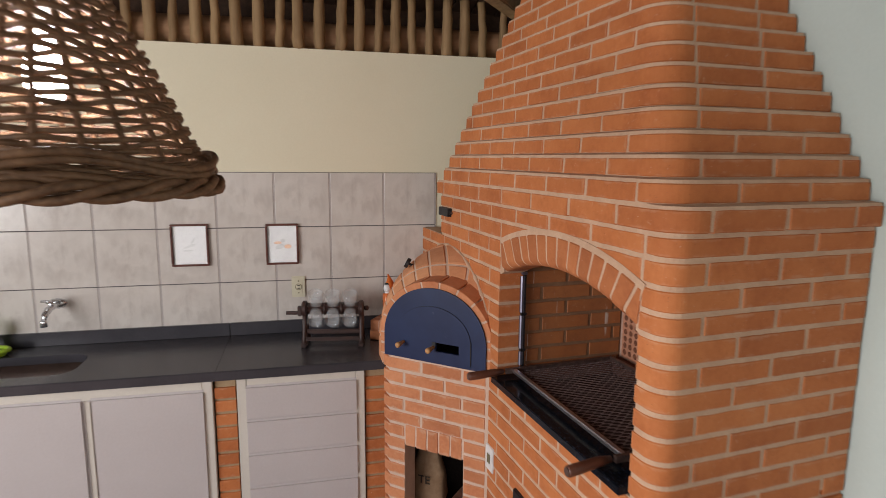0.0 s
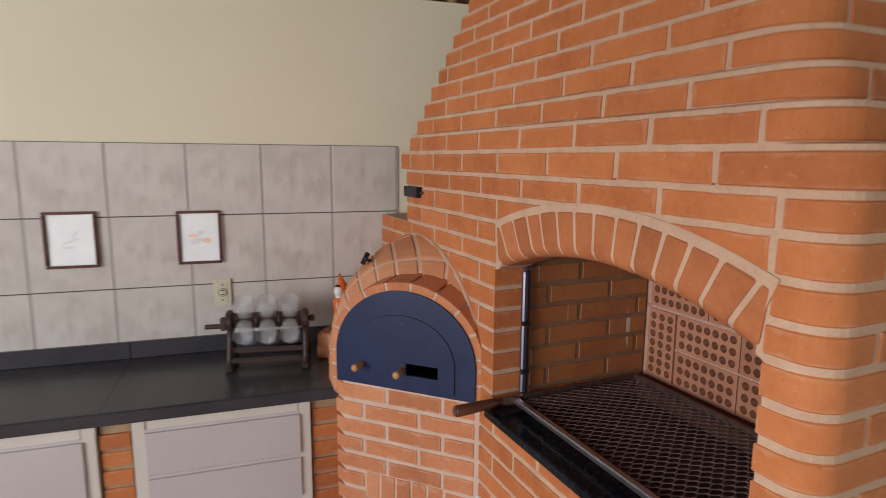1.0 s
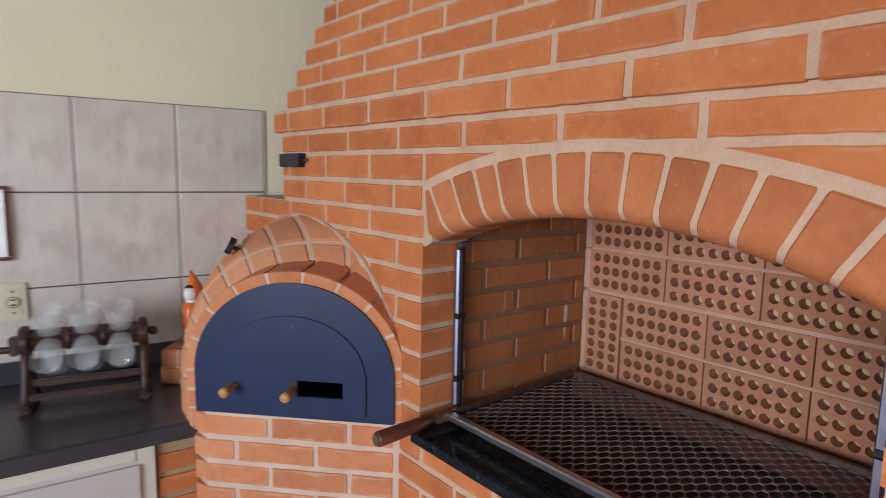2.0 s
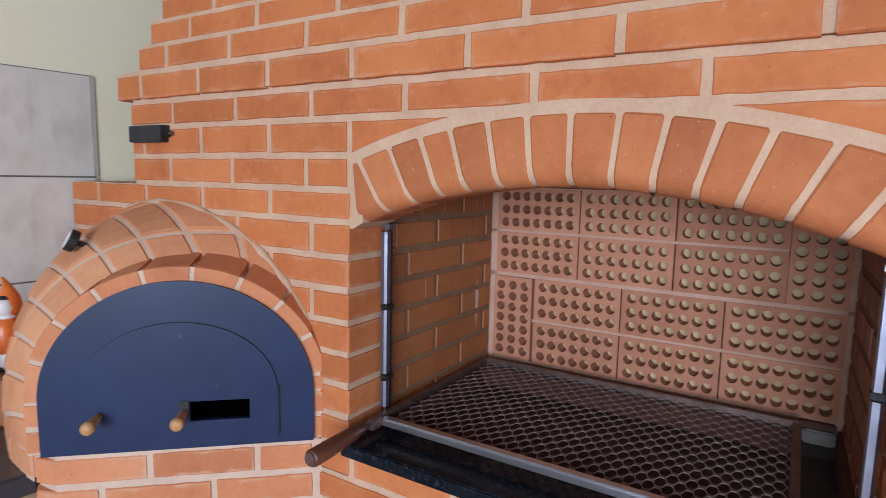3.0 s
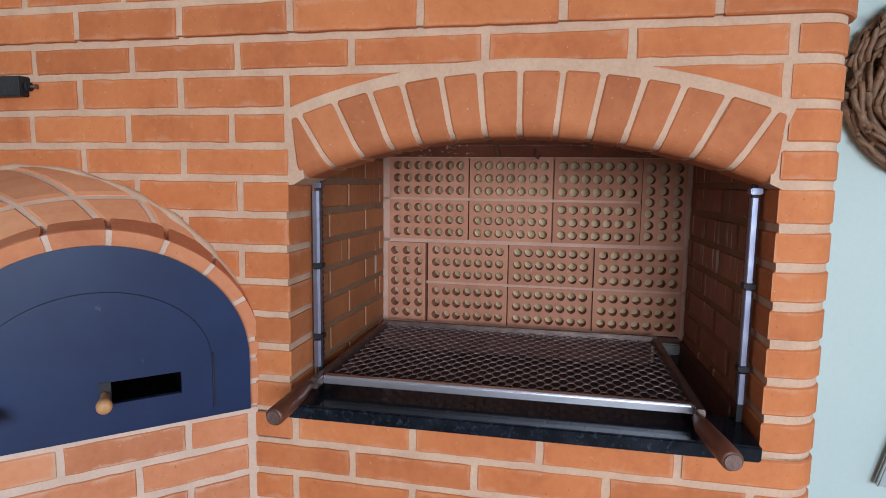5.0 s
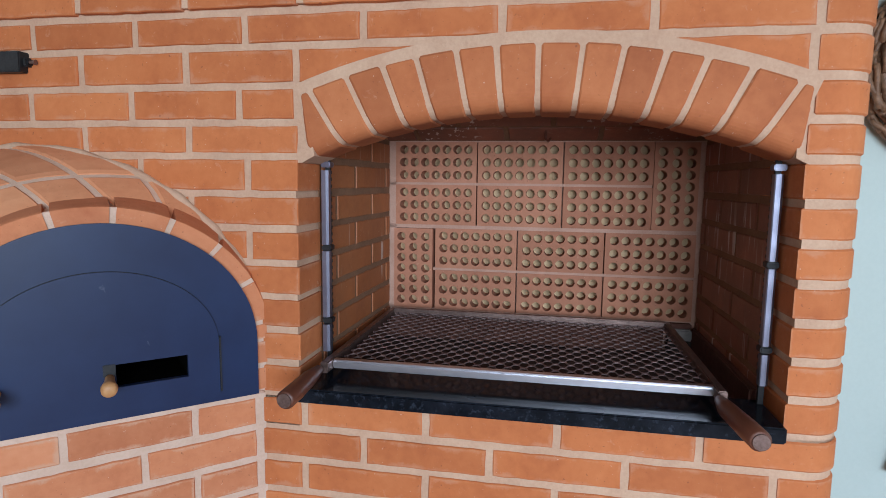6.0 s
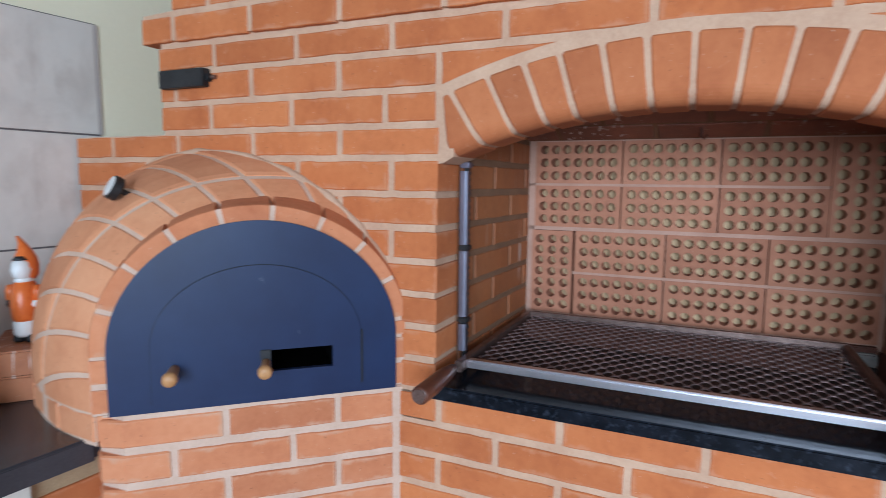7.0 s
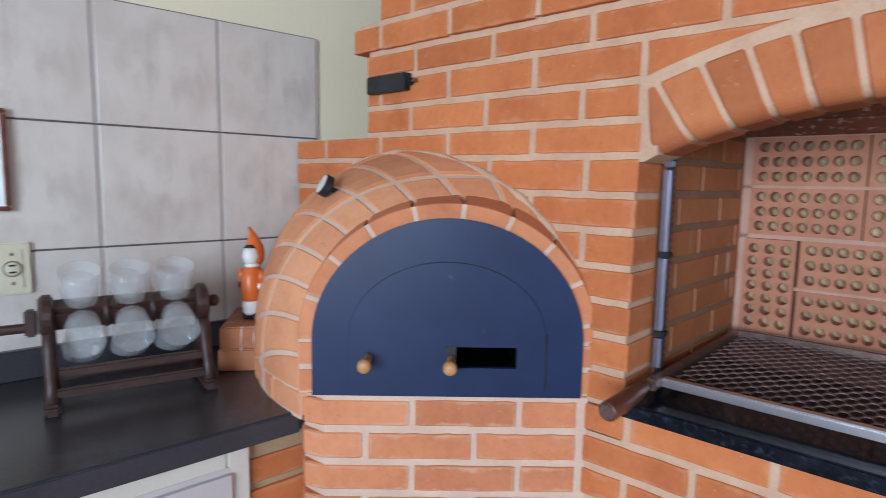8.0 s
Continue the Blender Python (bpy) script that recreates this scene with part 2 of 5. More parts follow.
# dark green-black granite with pale flecks
_g = Nodes("black_granite", 0.15)
_f = _g.ramp(_g.noise(95, 3, 0.6), (0.56, (0.006, 0.008, 0.012)), (0.72, (0.048, 0.058, 0.084)))
_g.colour(_g.mix(0.5, _f, _g.ramp(_g.noise(24, 4, 0.6), (0.4, (0.005, 0.006, 0.008)), (0.7, (0.022, 0.025, 0.035)))))
_g.bump((_g.noise(70, 3), 0.05, 0.001))
_g.bsdf.inputs["Specular IOR Level"].default_value = 0.11
GRANITE = _g.mat

# glazed marbled wall tile
_t = Nodes("marbled_tile", 0.2)
_cloud = _t.noise(5.5, 5, 0.6, None, 0.8)
_c = _t.ramp(_cloud, (0.3, (0.60, 0.545, 0.50)), (0.55, (0.67, 0.615, 0.565)), (0.75, (0.705, 0.655, 0.605)))
# the print: a smudged upright vein near the middle, much alike on every tile
_own = _t.add("ShaderNodeTexCoord").outputs["Object"]
_shift = _t.add("ShaderNodeVectorMath")
_shift.operation = "MULTIPLY_ADD"
_t.link(_t.random(), _shift.inputs[0])
_shift.inputs[1].default_value = (0.05, 0.0, 0.12)
_t.link(_own, _shift.inputs[2])
_t.place = _shift.outputs[0]
_smudge = _t.noise(9, 5, 0.58, (1.2, 0.0, 0.7), 0.35)
_t.place = _own
_mid = _t.add("ShaderNodeVectorMath")
_mid.operation = "LENGTH"
_t.link(_own, _mid.inputs[0])
_mask = _t.ramp(_mid.outputs["Value"], (0.04, (1, 1, 1)), (0.16, (0.2, 0.2, 0.2)))
_v = _t.ramp(_smudge, (0.46, (0, 0, 0)), (0.60, (0.46, 0.46, 0.46)), (0.74, (0.8, 0.8, 0.8)))
_t.colour(_t.mix(_t.mix(1.0, _v, _mask, "MULTIPLY"), _c, (0.40, 0.335, 0.30)))
_t.bump((_t.noise(22, 4, 0.6), 0.16, 0.003), (_t.noise(6, 2), 0.14, 0.01))
TILE = _t.mat


def glass_material(name, clear, rough, ior=1.45):
    n = Nodes(name, rough)
    n.bsdf.inputs["Base Color"].default_value = (0.96, 0.98, 0.98, 1)
    n.bsdf.inputs["Transmission Weight"].default_value = clear
    n.bsdf.inputs["IOR"].default_value = ior
    return n.mat


GLASS = glass_material("clear_glass", 1.0, 0.02)
_g = Nodes("cloudy_glass", 0.08)
_g.bsdf.inputs["Alpha"].default_value = 0.17
_g.colour(_g.ramp(_g.noise(30, 3, 0.6), (0.3, (0.72, 0.75, 0.77)), (0.7, (0.86, 0.88, 0.90))))
CLOUDY_GLASS = _g.mat
_b = Nodes("lit_bulb", 0.4)
_b.bsdf.inputs["Emission Color"].default_value = (0.86, 0.92, 1.0, 1)
_b.bsdf.inputs["Emission Strength"].default_value = 170.0
BULB = _b.mat


# ---- building helpers ----
def mesh_of(verts, faces, material, smooth=False, indices=None, extra=()):
    me = bpy.data.meshes.new("shape")
    me.from_pydata([tuple(v) for v in verts], [], faces)
    me.materials.append(material)
    for m in extra:
        me.materials.append(m)
    if indices:
        me.polygons.foreach_set("material_index", indices)
    if smooth:
        me.polygons.foreach_set("use_smooth", [True] * len(me.polygons))
    me.update()
    return me


def part(name, bm, material, parent, label="", smooth=False, m=None):
    """One mesh object, from a bmesh or a mesh, under a thing or a part."""
    if isinstance(bm, bpy.types.Mesh):
        me = bm
    else:
        bmesh.ops.recalc_face_normals(bm, faces=bm.faces)
        me = bpy.data.meshes.new(name)
        bm.to_mesh(me)
        bm.free()
        me.materials.append(material)
        if smooth:
            me.polygons.foreach_set("use_smooth", [True] * len(me.polygons))
    ob = new(name, me)
    ob.parent = parent
    if m is not None:
        ob.matrix_basis = m
    return tagged(ob, label)


def thing(name, m, label, category, group="", kind=""):
    ob = new(name)
    ob.empty_display_size = 0.1
    ob.matrix_world = m
    return tagged(ob, label, category, group, kind)


def setting(name, bm, material, label, m=None, category=""):
    ob = part(name, bm, material, None, label, m=m)
    return tagged(ob, "", category, "", "structure")


def box(bm, x0, x1, y0, y1, z0, z1, bevel=0.0):
    made = bmesh.ops.create_cube(bm, size=1.0, matrix=Matrix.LocRotScale(((x0 + x1) / 2, (y0 + y1) / 2, (z0 + z1) / 2), None, (x1 - x0, y1 - y0, z1 - z0)))
    if bevel:
        edges = list({e for v in made["verts"] for e in v.link_edges})
        bmesh.ops.bevel(bm, geom=edges, offset=bevel, segments=2, affect="EDGES")
    return bm


def one_box(x0, x1, y0, y1, z0, z1, bevel=0.0):
    return box(bmesh.new(), x0, x1, y0, y1, z0, z1, bevel)


def prism(bm, poly, axis, a, b):
    """Extrudes a flat outline along an axis from a to b. axis 'z': outline in x, y; 'y': in x, z; 'x': in y, z."""
    def at(p, h):
        return {"z": (p[0], p[1], h), "y": (p[0], h, p[1]), "x": (h, p[0], p[1])}[axis]
    lo, hi = [bm.verts.new(at(p, a)) for p in poly], [bm.verts.new(at(p, b)) for p in poly]
    n = len(poly)
    bm.faces.new(lo)
    bm.faces.new(hi[::-1])
    for i in range(n):
        bm.faces.new((lo[i], lo[(i + 1) % n], hi[(i + 1) % n], hi[i]))
    return bm


def tube(bm, points, radius, sides=8, closed=False, radii=None):
    """A round bar along a line of points."""
    pts = [Vector(p) for p in points]
    rings, n = [], len(pts)
    for i, p in enumerate(pts):
        a = pts[(i - 1) % n] if closed or i else p
        b = pts[(i + 1) % n] if closed or i < n - 1 else p
        d = (b - a).normalized()
        side = d.cross(Vector((0, 0, 1)) if abs(d.z) < 0.9 else Vector((1, 0, 0))).normalized()
        up = side.cross(d)
        r = radii[i] if radii else radius
        rings.append([bm.verts.new(p + r * (math.cos(2 * math.pi * k / sides) * side + math.sin(2 * math.pi * k / sides) * up)) for k in range(sides)])
    for i in range(n if closed else n - 1):
        u, v = rings[i], rings[(i + 1) % n]
        for k in range(sides):
            bm.faces.new((u[k], u[(k + 1) % sides], v[(k + 1) % sides], v[k]))
    if not closed:
        bm.faces.new(rings[0][::-1])
        bm.faces.new(rings[-1])
    return bm


def lathe(bm, profile, sides=24):
    """Turns (radius, height) pairs round the z axis."""
    rings = [[bm.verts.new((r * math.cos(2 * math.pi * k / sides), r * math.sin(2 * math.pi * k / sides), z)) for k in range(sides)] for r, z in profile]
    for u, v in zip(rings, rings[1:]):
        for k in range(sides):
            bm.faces.new((u[k], u[(k + 1) % sides], v[(k + 1) % sides], v[k]))
    bm.faces.new(rings[0][::-1])
    bm.faces.new(rings[-1])
    return bm


def outline(poly, step, jitter, rng):
    out = []
    for (x0, z0), (x1, z1) in zip(poly, poly[1:] + poly[:1]):
        n = max(1, round(math.hypot(x1 - x0, z1 - z0) / step))
        for i in range(n):
            f = i / n
            out.append((x0 + f * (x1 - x0) + rng.uniform(-jitter, jitter), z0 + f * (z1 - z0) + rng.uniform(-jitter, jitter)))
    return out


def inset(poly, d):
    n, out = len(poly), []
    for i in range(n):
        (ax, az), (bx, bz), (cx, cz) = poly[i - 1], poly[i], poly[(i + 1) % n]
        l1, l2 = math.hypot(bx - ax, bz - az) or 1e-9, math.hypot(cx - bx, cz - bz) or 1e-9
        nx, nz = -(bz - az) / l1 - (cz - bz) / l2, (bx - ax) / l1 + (cx - bx) / l2
        k = d / max(0.5, 0.5 * (nx * nx + nz * nz))
        out.append((bx + nx * k, bz + nz * k))
    return out


def flat_piece(poly, depth, material, seed, bevel=0.0024, jitter=0.0010, step=0.024):
    """A brick with its worn face at y = 0, looking towards -y; the outline runs anticlockwise in x, z."""
    rng = random.Random(seed)
    ring = outline(poly, step, jitter, rng)
    n = len(ring)
    rings = [(depth, ring), (bevel, ring), (bevel * 0.35, inset(ring, bevel * 0.3)), (0.0, inset(ring, bevel))]
    verts = [(x, y, z) for y, r in rings for x, z in r]
    faces = [[k * n + i, k * n + (i + 1) % n, (k + 1) * n + (i + 1) % n, (k + 1) * n + i] for k in range(3) for i in range(n)]
    faces.append(list(range(3 * n, 4 * n)))
    return mesh_of(verts, faces, material)


_shapes = {}


def brick_face(length, height, depth, material, rng, **kw):
    """A shared mesh for a brick of about this length, in one of five worn shapes, centred."""
    key = (round(length, 3), round(height, 3), round(depth, 3), material.name, rng.randrange(5))
    if key not in _shapes:
        a, b = length / 2, height / 2
        _shapes[key] = flat_piece([(-a, -b), (a, -b), (a, b), (-a, b)], depth, material, hash(key[:3]) % 999 + key[4], **kw)
    return _shapes[key]


def plan_piece(poly, z0, z1, material, bevel=0.0032, lean=(0.0, 0.0)):
    """A piece with an outline in x, y, laid between two heights; anticlockwise. lean: its shift in x and y per metre of height."""
    n = len(poly)
    small = inset(poly, bevel)
    rings = [(z0, small), (z0 + bevel, poly), (z1 - bevel, poly), (z1, small)]
    verts = [(x + lean[0] * (z - z0), y + lean[1] * (z - z0), z) for z, r in rings for x, y in r]
    faces = [[k * n + i, k * n + (i + 1) % n, (k + 1) * n + (i + 1) % n, (k + 1) * n + i] for k in range(3) for i in range(n)]
    faces += [list(range(n))[::-1], list(range(3 * n, 4 * n))]
    return mesh_of(verts, faces, material)


def lay(name, mesh, parent, x, y, z, rz=0.0, ry=0.0, rx=0.0):
    ob = new(name, mesh)
    ob.parent = parent
    ob.matrix_basis = pose(x, y, z, rx, ry, rz)
    return ob


def clip(poly, px, pz, nx, nz):
    """The part of a convex outline on the side of a line to which n points."""
    out = []
    for i in range(len(poly)):
        a, b = poly[i - 1], poly[i]
        da, db = (a[0] - px) * nx + (a[1] - pz) * nz, (b[0] - px) * nx + (b[1] - pz) * nz
        if (da < 0) != (db < 0):
            f = da / (da - db)
            out.append((a[0] + f * (b[0] - a[0]), a[1] + f * (b[1] - a[1])))
        if db >= 0:
            out.append(b)
    return out


# ---- the room ----
BACK, TILE_TOP, TILE_P = 3.14, 1.822, 0.305
WALL_TOP = 2.487
BBQ = pose(-0.014, 2.047, 0, 0, 0, -84.0)          # x along the barbecue's face, y into it
OVEN = pose(-0.436, 2.481, 0, 0, 0, -40.87)        # x along the oven's face, y into it

def under_roof(bm, m):
    """The wall moved to its place and cut off along the slope of the roof."""
    bm.transform(m)
    bmesh.ops.bisect_plane(bm, geom=bm.verts[:] + bm.edges[:] + bm.faces[:], plane_co=(0, -4.0, 4.045), plane_no=(0, 0.1724, 1.0), clear_outer=True)
    bmesh.ops.holes_fill(bm, edges=[e for e in bm.edges if e.is_boundary], sides=0)
    return bm


setting("floor", one_box(-4.6, 1.2, -3.8, 3.4, -0.12, 0.0), FLOOR, "terracotta-coloured smooth kitchen floor", category="floor")
setting("ground", one_box(-300, 300, -300, 300, -0.3, -0.13), EARTH, "dry grassy ground outside", category="ground")
setting("wall_north", one_box(-4.6, 1.3, BACK + 0.008, BACK + 0.17, 0, WALL_TOP), CREAM_WALL, "cream painted kitchen wall above the tiles", category="wall")
bm = bmesh.new()
box(bm, -0.2, 0, -3.6, -2.0, 0, 3.9)
box(bm, -0.2, 0, 1.1, 3.4, 0, 3.9)
box(bm, -0.2, 0, -2.0, 1.1, 0, 0.9)
box(bm, -0.2, 0, -2.0, 1.1, 2.6, 3.9)
bm = under_roof(bm, pose(-4.4, 0, 0))
setting("wall_west", bm, PLAIN_WALL, "white wall with a wide veranda opening", category="wall")
bm = bmesh.new()
box(bm, -4.6, -3.8, -0.2, 0, 0, 3.6)
box(bm, -0.6, 1.3, -0.2, 0, 0, 3.6)
box(bm, -3.8, -0.6, -0.2, 0, 0, 1.0)
box(bm, -3.8, -0.6, -0.2, 0, 2.4, 3.6)
setting("wall_south", bm, PLAIN_WALL, "white wall with a wide window opening", pose(0, -3.6, 0), category="wall")
# the green wall runs parallel to the barbecue's face
bm = under_roof(one_box(-1.25, 5.9, 0.722, 0.90, 0, 3.9), BBQ)
setting("wall_east", bm, GREEN_WALL, "pale green painted wall behind the barbecue", category="wall")


def roof_boards():
    bm = bmesh.new()
    rng = random.Random(5)
    x = -4.9
    while x < 1.5:
        w = rng.uniform(0.13, 0.19)
        lift = rng.uniform(0, 0.02)
        prism(bm, [(-4.0, 4.05 + lift), (3.6, 2.74 + lift), (3.6, 2.80 + lift), (-4.0, 4.11 + lift)], "x", x, x + w - 0.008)
        x += w
    prism(bm, [(-4.0, 4.14), (3.6, 2.83), (3.6, 2.87), (-4.0, 4.18)], "x", -5.0, 1.6)
    return bm


setting("eaves_board", one_box(-4.6, 1.3, BACK + 0.26, BACK + 0.29, WALL_TOP - 0.1, 2.86), ROOF_WOOD, "dark brown board closing the eaves", category="board")
setting("ceiling", roof_boards(), ROOF_WOOD, "dark brown sloping board roof", category="ceiling")


def roof_log():
    bm = bmesh.new()
    rng = random.Random(8)
    pts = [(-4.6 + 0.4 * i, BACK + 0.15 + rng.uniform(-0.01, 0.01), WALL_TOP + 0.085 + rng.uniform(-0.008, 0.008)) for i in range(15)]
    tube(bm, pts, 0.085, 14)
    return bm


tagged(part("roof_log", roof_log(), LOG_WOOD, None, "thick brown log lying along the wall top", True), "", "log")


def roof_pole(seed):
    rng = random.Random(seed)
    bm = bmesh.new()
    r = rng.uniform(0.021, 0.031)
    pts = [(rng.uniform(-0.0045, 0.0045), rng.uniform(-0.003, 0.003), 0.31 * i / 6) for i in range(7)]
    tube(bm, pts, r, 10, False, [r * rng.uniform(0.90, 1.08) for _ in pts])
    return bm


first = [part("roof_pole", roof_pole(s), POLE_WOOD, None, "peeled round pole standing on the wall top", True) for s in range(5)]
rng = random.Random(3)
x, count = -3.9, 0
while x < 0.66:
    m = pose(x, BACK + 0.035, WALL_TOP + 0.001, rng.uniform(-2, 2), rng.uniform(-2.2, 2.2), rng.uniform(0, 360))
    if count < 5:
        ob = first[count]
        ob.matrix_world = m
    else:
        ob = copy_thing(first[rng.randrange(5)], m)
    tagged(ob, "", "pole", "poles on the wall top")
    x += rng.uniform(0.094, 0.116)
    count += 1
tie = part("roof_tie_beam", one_box(-0.04, 0.04, -0.55, 0.2, -0.035, 0.035, 0.006), POLE_WOOD, None, "short sawn tie beam under the roof", False,
           pose(0.42, 3.0, 2.69, 0, 0, -38))
tagged(tie, "", "beam")

# ---- wall tiles ----
grout = setting("wall_tiling", one_box(-3.72, -0.052, BACK + 0.002, BACK + 0.008, 0.90, TILE_TOP), GROUT, "marbled pinkish-grey glazed wall tiles with grey joints", category="tiles")

# ---- counter, cupboards ----
TOP = 0.91


def counter():
    bm = bmesh.new()
    # a slab with a rounded cut-out for the sink
    sx0, sx1, sy0, sy1 = -2.62, -1.87, 2.655, 2.955
    box(bm, -3.7, sx0, 2.555, BACK, TOP - 0.042, TOP)
    box(bm, sx1, -0.2, 2.555, BACK, TOP - 0.042, TOP)
    box(bm, sx0, sx1, 2.555, sy0, TOP - 0.042, TOP)
    box(bm, sx0, sx1, sy1, BACK, TOP - 0.042, TOP)
    r = 0.09
    for cx, cy, a0 in ((sx1 - r, sy1 - r, 0), (sx0 + r, sy1 - r, 90), (sx0 + r, sy0 + r, 180), (sx1 - r, sy0 + r, 270)):
        arc = [(cx + r * math.cos(radians(a0 + 15 * i)), cy + r * math.sin(radians(a0 + 15 * i))) for i in range(7)]
        corner = (cx + r * (1 if a0 in (0, 270) else -1), cy + r * (1 if a0 in (0, 90) else -1))
        prism(bm, [corner] + arc[::-1], "z", TOP - 0.042, TOP)
    return bm


worktop = thing("kitchen_worktop", pose(0, 0, 0), "charcoal grey granite worktop along the tiled wall", "worktop")
part("slab", counter(), COUNTER, worktop)
for x0, x1 in ((-3.7, -1.2285), (-1.2265, -0.2)):
    part("upstand", one_box(x0, x1, BACK - 0.022, BACK - 0.001, TOP + 0.001, TOP + 0.072, 0.003), COUNTER, worktop)
part("seam", one_box(-1.2281, -1.2269, 2.5556, BACK - 0.0225, TOP - 0.002, TOP + 0.0005), INK, worktop, "dark filled seam between two slabs")
part("front_edge", one_box(-3.7, -0.43, 2.548, 2.5545, TOP - 0.046, TOP - 0.002, 0.002), COUNTER, worktop)

sink = thing("kitchen_sink", pose(-2.245, 2.805, TOP - 0.044), "stainless steel sink bowl sunk in the worktop", "sink")


def bowl():
    bm = bmesh.new()
    rings = []
    for w, d, z in ((0.385, 0.16, 0), (0.385, 0.16, -0.03), (0.37, 0.145, -0.13), (0.32, 0.11, -0.15)):
        r, ring = 0.09 if z > -0.14 else 0.07, []
        for cx, cy, a0 in ((w - r, d - r, 0), (r - w, d - r, 90), (r - w, r - d, 180), (w - r, r - d, 270)):
            ring += [bm.verts.new((cx + r * math.cos(radians(a0 + 18 * i)), cy + r * math.sin(radians(a0 + 18 * i)), z)) for i in range(6)]
        rings.append(ring)
    for u, v in zip(rings, rings[1:]):
        for i in range(len(u)):
            bm.faces.new((u[i], u[(i + 1) % len(u)], v[(i + 1) % len(u)], v[i]))
    bm.faces.new(rings[-1])
    return bm


part("bowl", bowl(), SINK_STEEL, sink, "", True)
part("drain", lathe(bmesh.new(), [(0.03, -0.149), (0.03, -0.145), (0.02, -0.146)], 16), CHROME, sink)


def tap():
    t = thing("wall_tap", pose(-2.075, BACK - 0.001, 1.135) @ Matrix.Diagonal((1.45, 1.2, 1.0, 1)), "chrome wall tap with a cross handle over the sink", "tap")
    part("flange", lathe(bmesh.new(), [(0.028, 0), (0.028, 0.004), (0.018, 0.012), (0.014, 0.014)], 20), CHROME, t, "", True, pose(0, 0, 0, 90, 0, 0))
    bm = bmesh.new()
    tube(bm, [(0, -0.01, 0), (0, -0.06, 0), (-0.004, -0.09, -0.004), (-0.01, -0.115, -0.03), (-0.012, -0.125, -0.055)], 0.012, 12, False, [0.013, 0.014, 0.014, 0.011, 0.010])
    tube(bm, [(0, -0.075, 0), (0, -0.078, 0.03)], 0.009, 10)
    part("body", bm, CHROME, t, "", True)
    bm = bmesh.new()
    tube(bm, [(-0.03, -0.078, 0.034), (0.03, -0.078, 0.034)], 0.006, 8)
    tube(bm, [(0, -0.108, 0.034), (0, -0.048, 0.034)], 0.006, 8)
    part("cross_handle", bm, CHROME, t, "", True)
    part("spout_tip", lathe(bmesh.new(), [(0.0115, -0.085), (0.0115, -0.055), (0.009, -0.05)], 14), CHROME, t, "", True, pose(-0.012, -0.125, 0.0))


tap()

# lime green dish holder on the edge of the sink
holder = thing("sponge_holder", pose(-2.335, 2.995, TOP + 0.001), "lime green plastic sponge holder beside the sink", "holder")


def holder_ring():
    bm = bmesh.new()
    tube(bm, [(0.075 * math.cos(a * math.pi / 12), 0.05 * math.sin(a * math.pi / 12), 0.03) for a in range(24)], 0.011, 8, True)
    return bm


part("rim", holder_ring(), LIME, holder, "", True)
part("tray", lathe(bmesh.new(), [(0.05, 0), (0.06, 0.004), (0.066, 0.026)], 24), LIME, holder, "", True)
part("back", one_box(-0.07, 0.0, 0.035, 0.05, 0.02, 0.16, 0.006), LIME, holder)


def panel(bm, x0, x1, z0, z1, y, t=0.02, bevel=0.006):
    return box(bm, x0, x1, y, y + t, z0, z1, bevel)


def drawer_unit():
    d = thing("drawer_unit", pose(0, 0, 0), "cream drawer unit with four flush drawers under the worktop", "drawers")
    part("carcass", one_box(-1.130, -0.538, 2.60, 3.08, 0.08, TOP - 0.045), CABINET_FRAME, d)
    bm = bmesh.new()
    box(bm, -1.138, -1.094, 2.566, 2.60, 0.06, TOP - 0.048, 0.003)
    box(bm, -0.576, -0.532, 2.566, 2.60, 0.06, TOP - 0.048, 0.003)
    box(bm, -1.093, -0.577, 2.568, 2.60, TOP - 0.096, TOP - 0.049, 0.003)
    part("face_frame", bm, CABINET_FRAME, d)
    for i in range(4):
        z1 = 0.8258 - 0.174 * i
        part("drawer", panel(bmesh.new(), -1.1073, -0.5627, z1 - 0.1732, z1, 2.5555, 0.040, 0.011), CABINET, d)


drawer_unit()


def cupboard(x0, x1, split):
    c = thing("cupboard", pose(0, 0, 0), "cream two-door cupboard under the worktop", "cupboard", "cupboards under the worktop")
    part("carcass", one_box(x0 + 0.008, x1 - 0.008, 2.60, 3.08, 0.08, 0.70), CABINET_FRAME, c)
    bm = bmesh.new()
    box(bm, x0, x0 + 0.044, 2.566, 2.60, 0.06, TOP - 0.048, 0.003)
    box(bm, x1 - 0.044, x1, 2.566, 2.60, 0.06, TOP - 0.048, 0.003)
    box(bm, x0 + 0.045, x1 - 0.045, 2.568, 2.60, TOP - 0.102, TOP - 0.049, 0.003)
    box(bm, split - 0.026, split + 0.026, 2.569, 2.60, 0.08, TOP - 0.103, 0.003)
    part("face_frame", bm, CABINET_FRAME, c)
    for a, b in ((x0 + 0.0305, split - 0.008), (split + 0.008, x1 - 0.0305)):
        dr = part("door", panel(bmesh.new(), a, b, 0.10, TOP - 0.0890, 2.5555, 0.040, 0.011), CABINET, c)
        # pale strip added for the lit bevel on the door's left edge
        part("finger_pull", one_box(a + 0.002, a + 0.014, 2.5500, 2.5550, 0.112, TOP - 0.101, 0.002), CABINET_FRAME, dr)


cupboard(-2.32, -1.246, -1.783)
cupboard(-3.42, -2.33, -2.875)


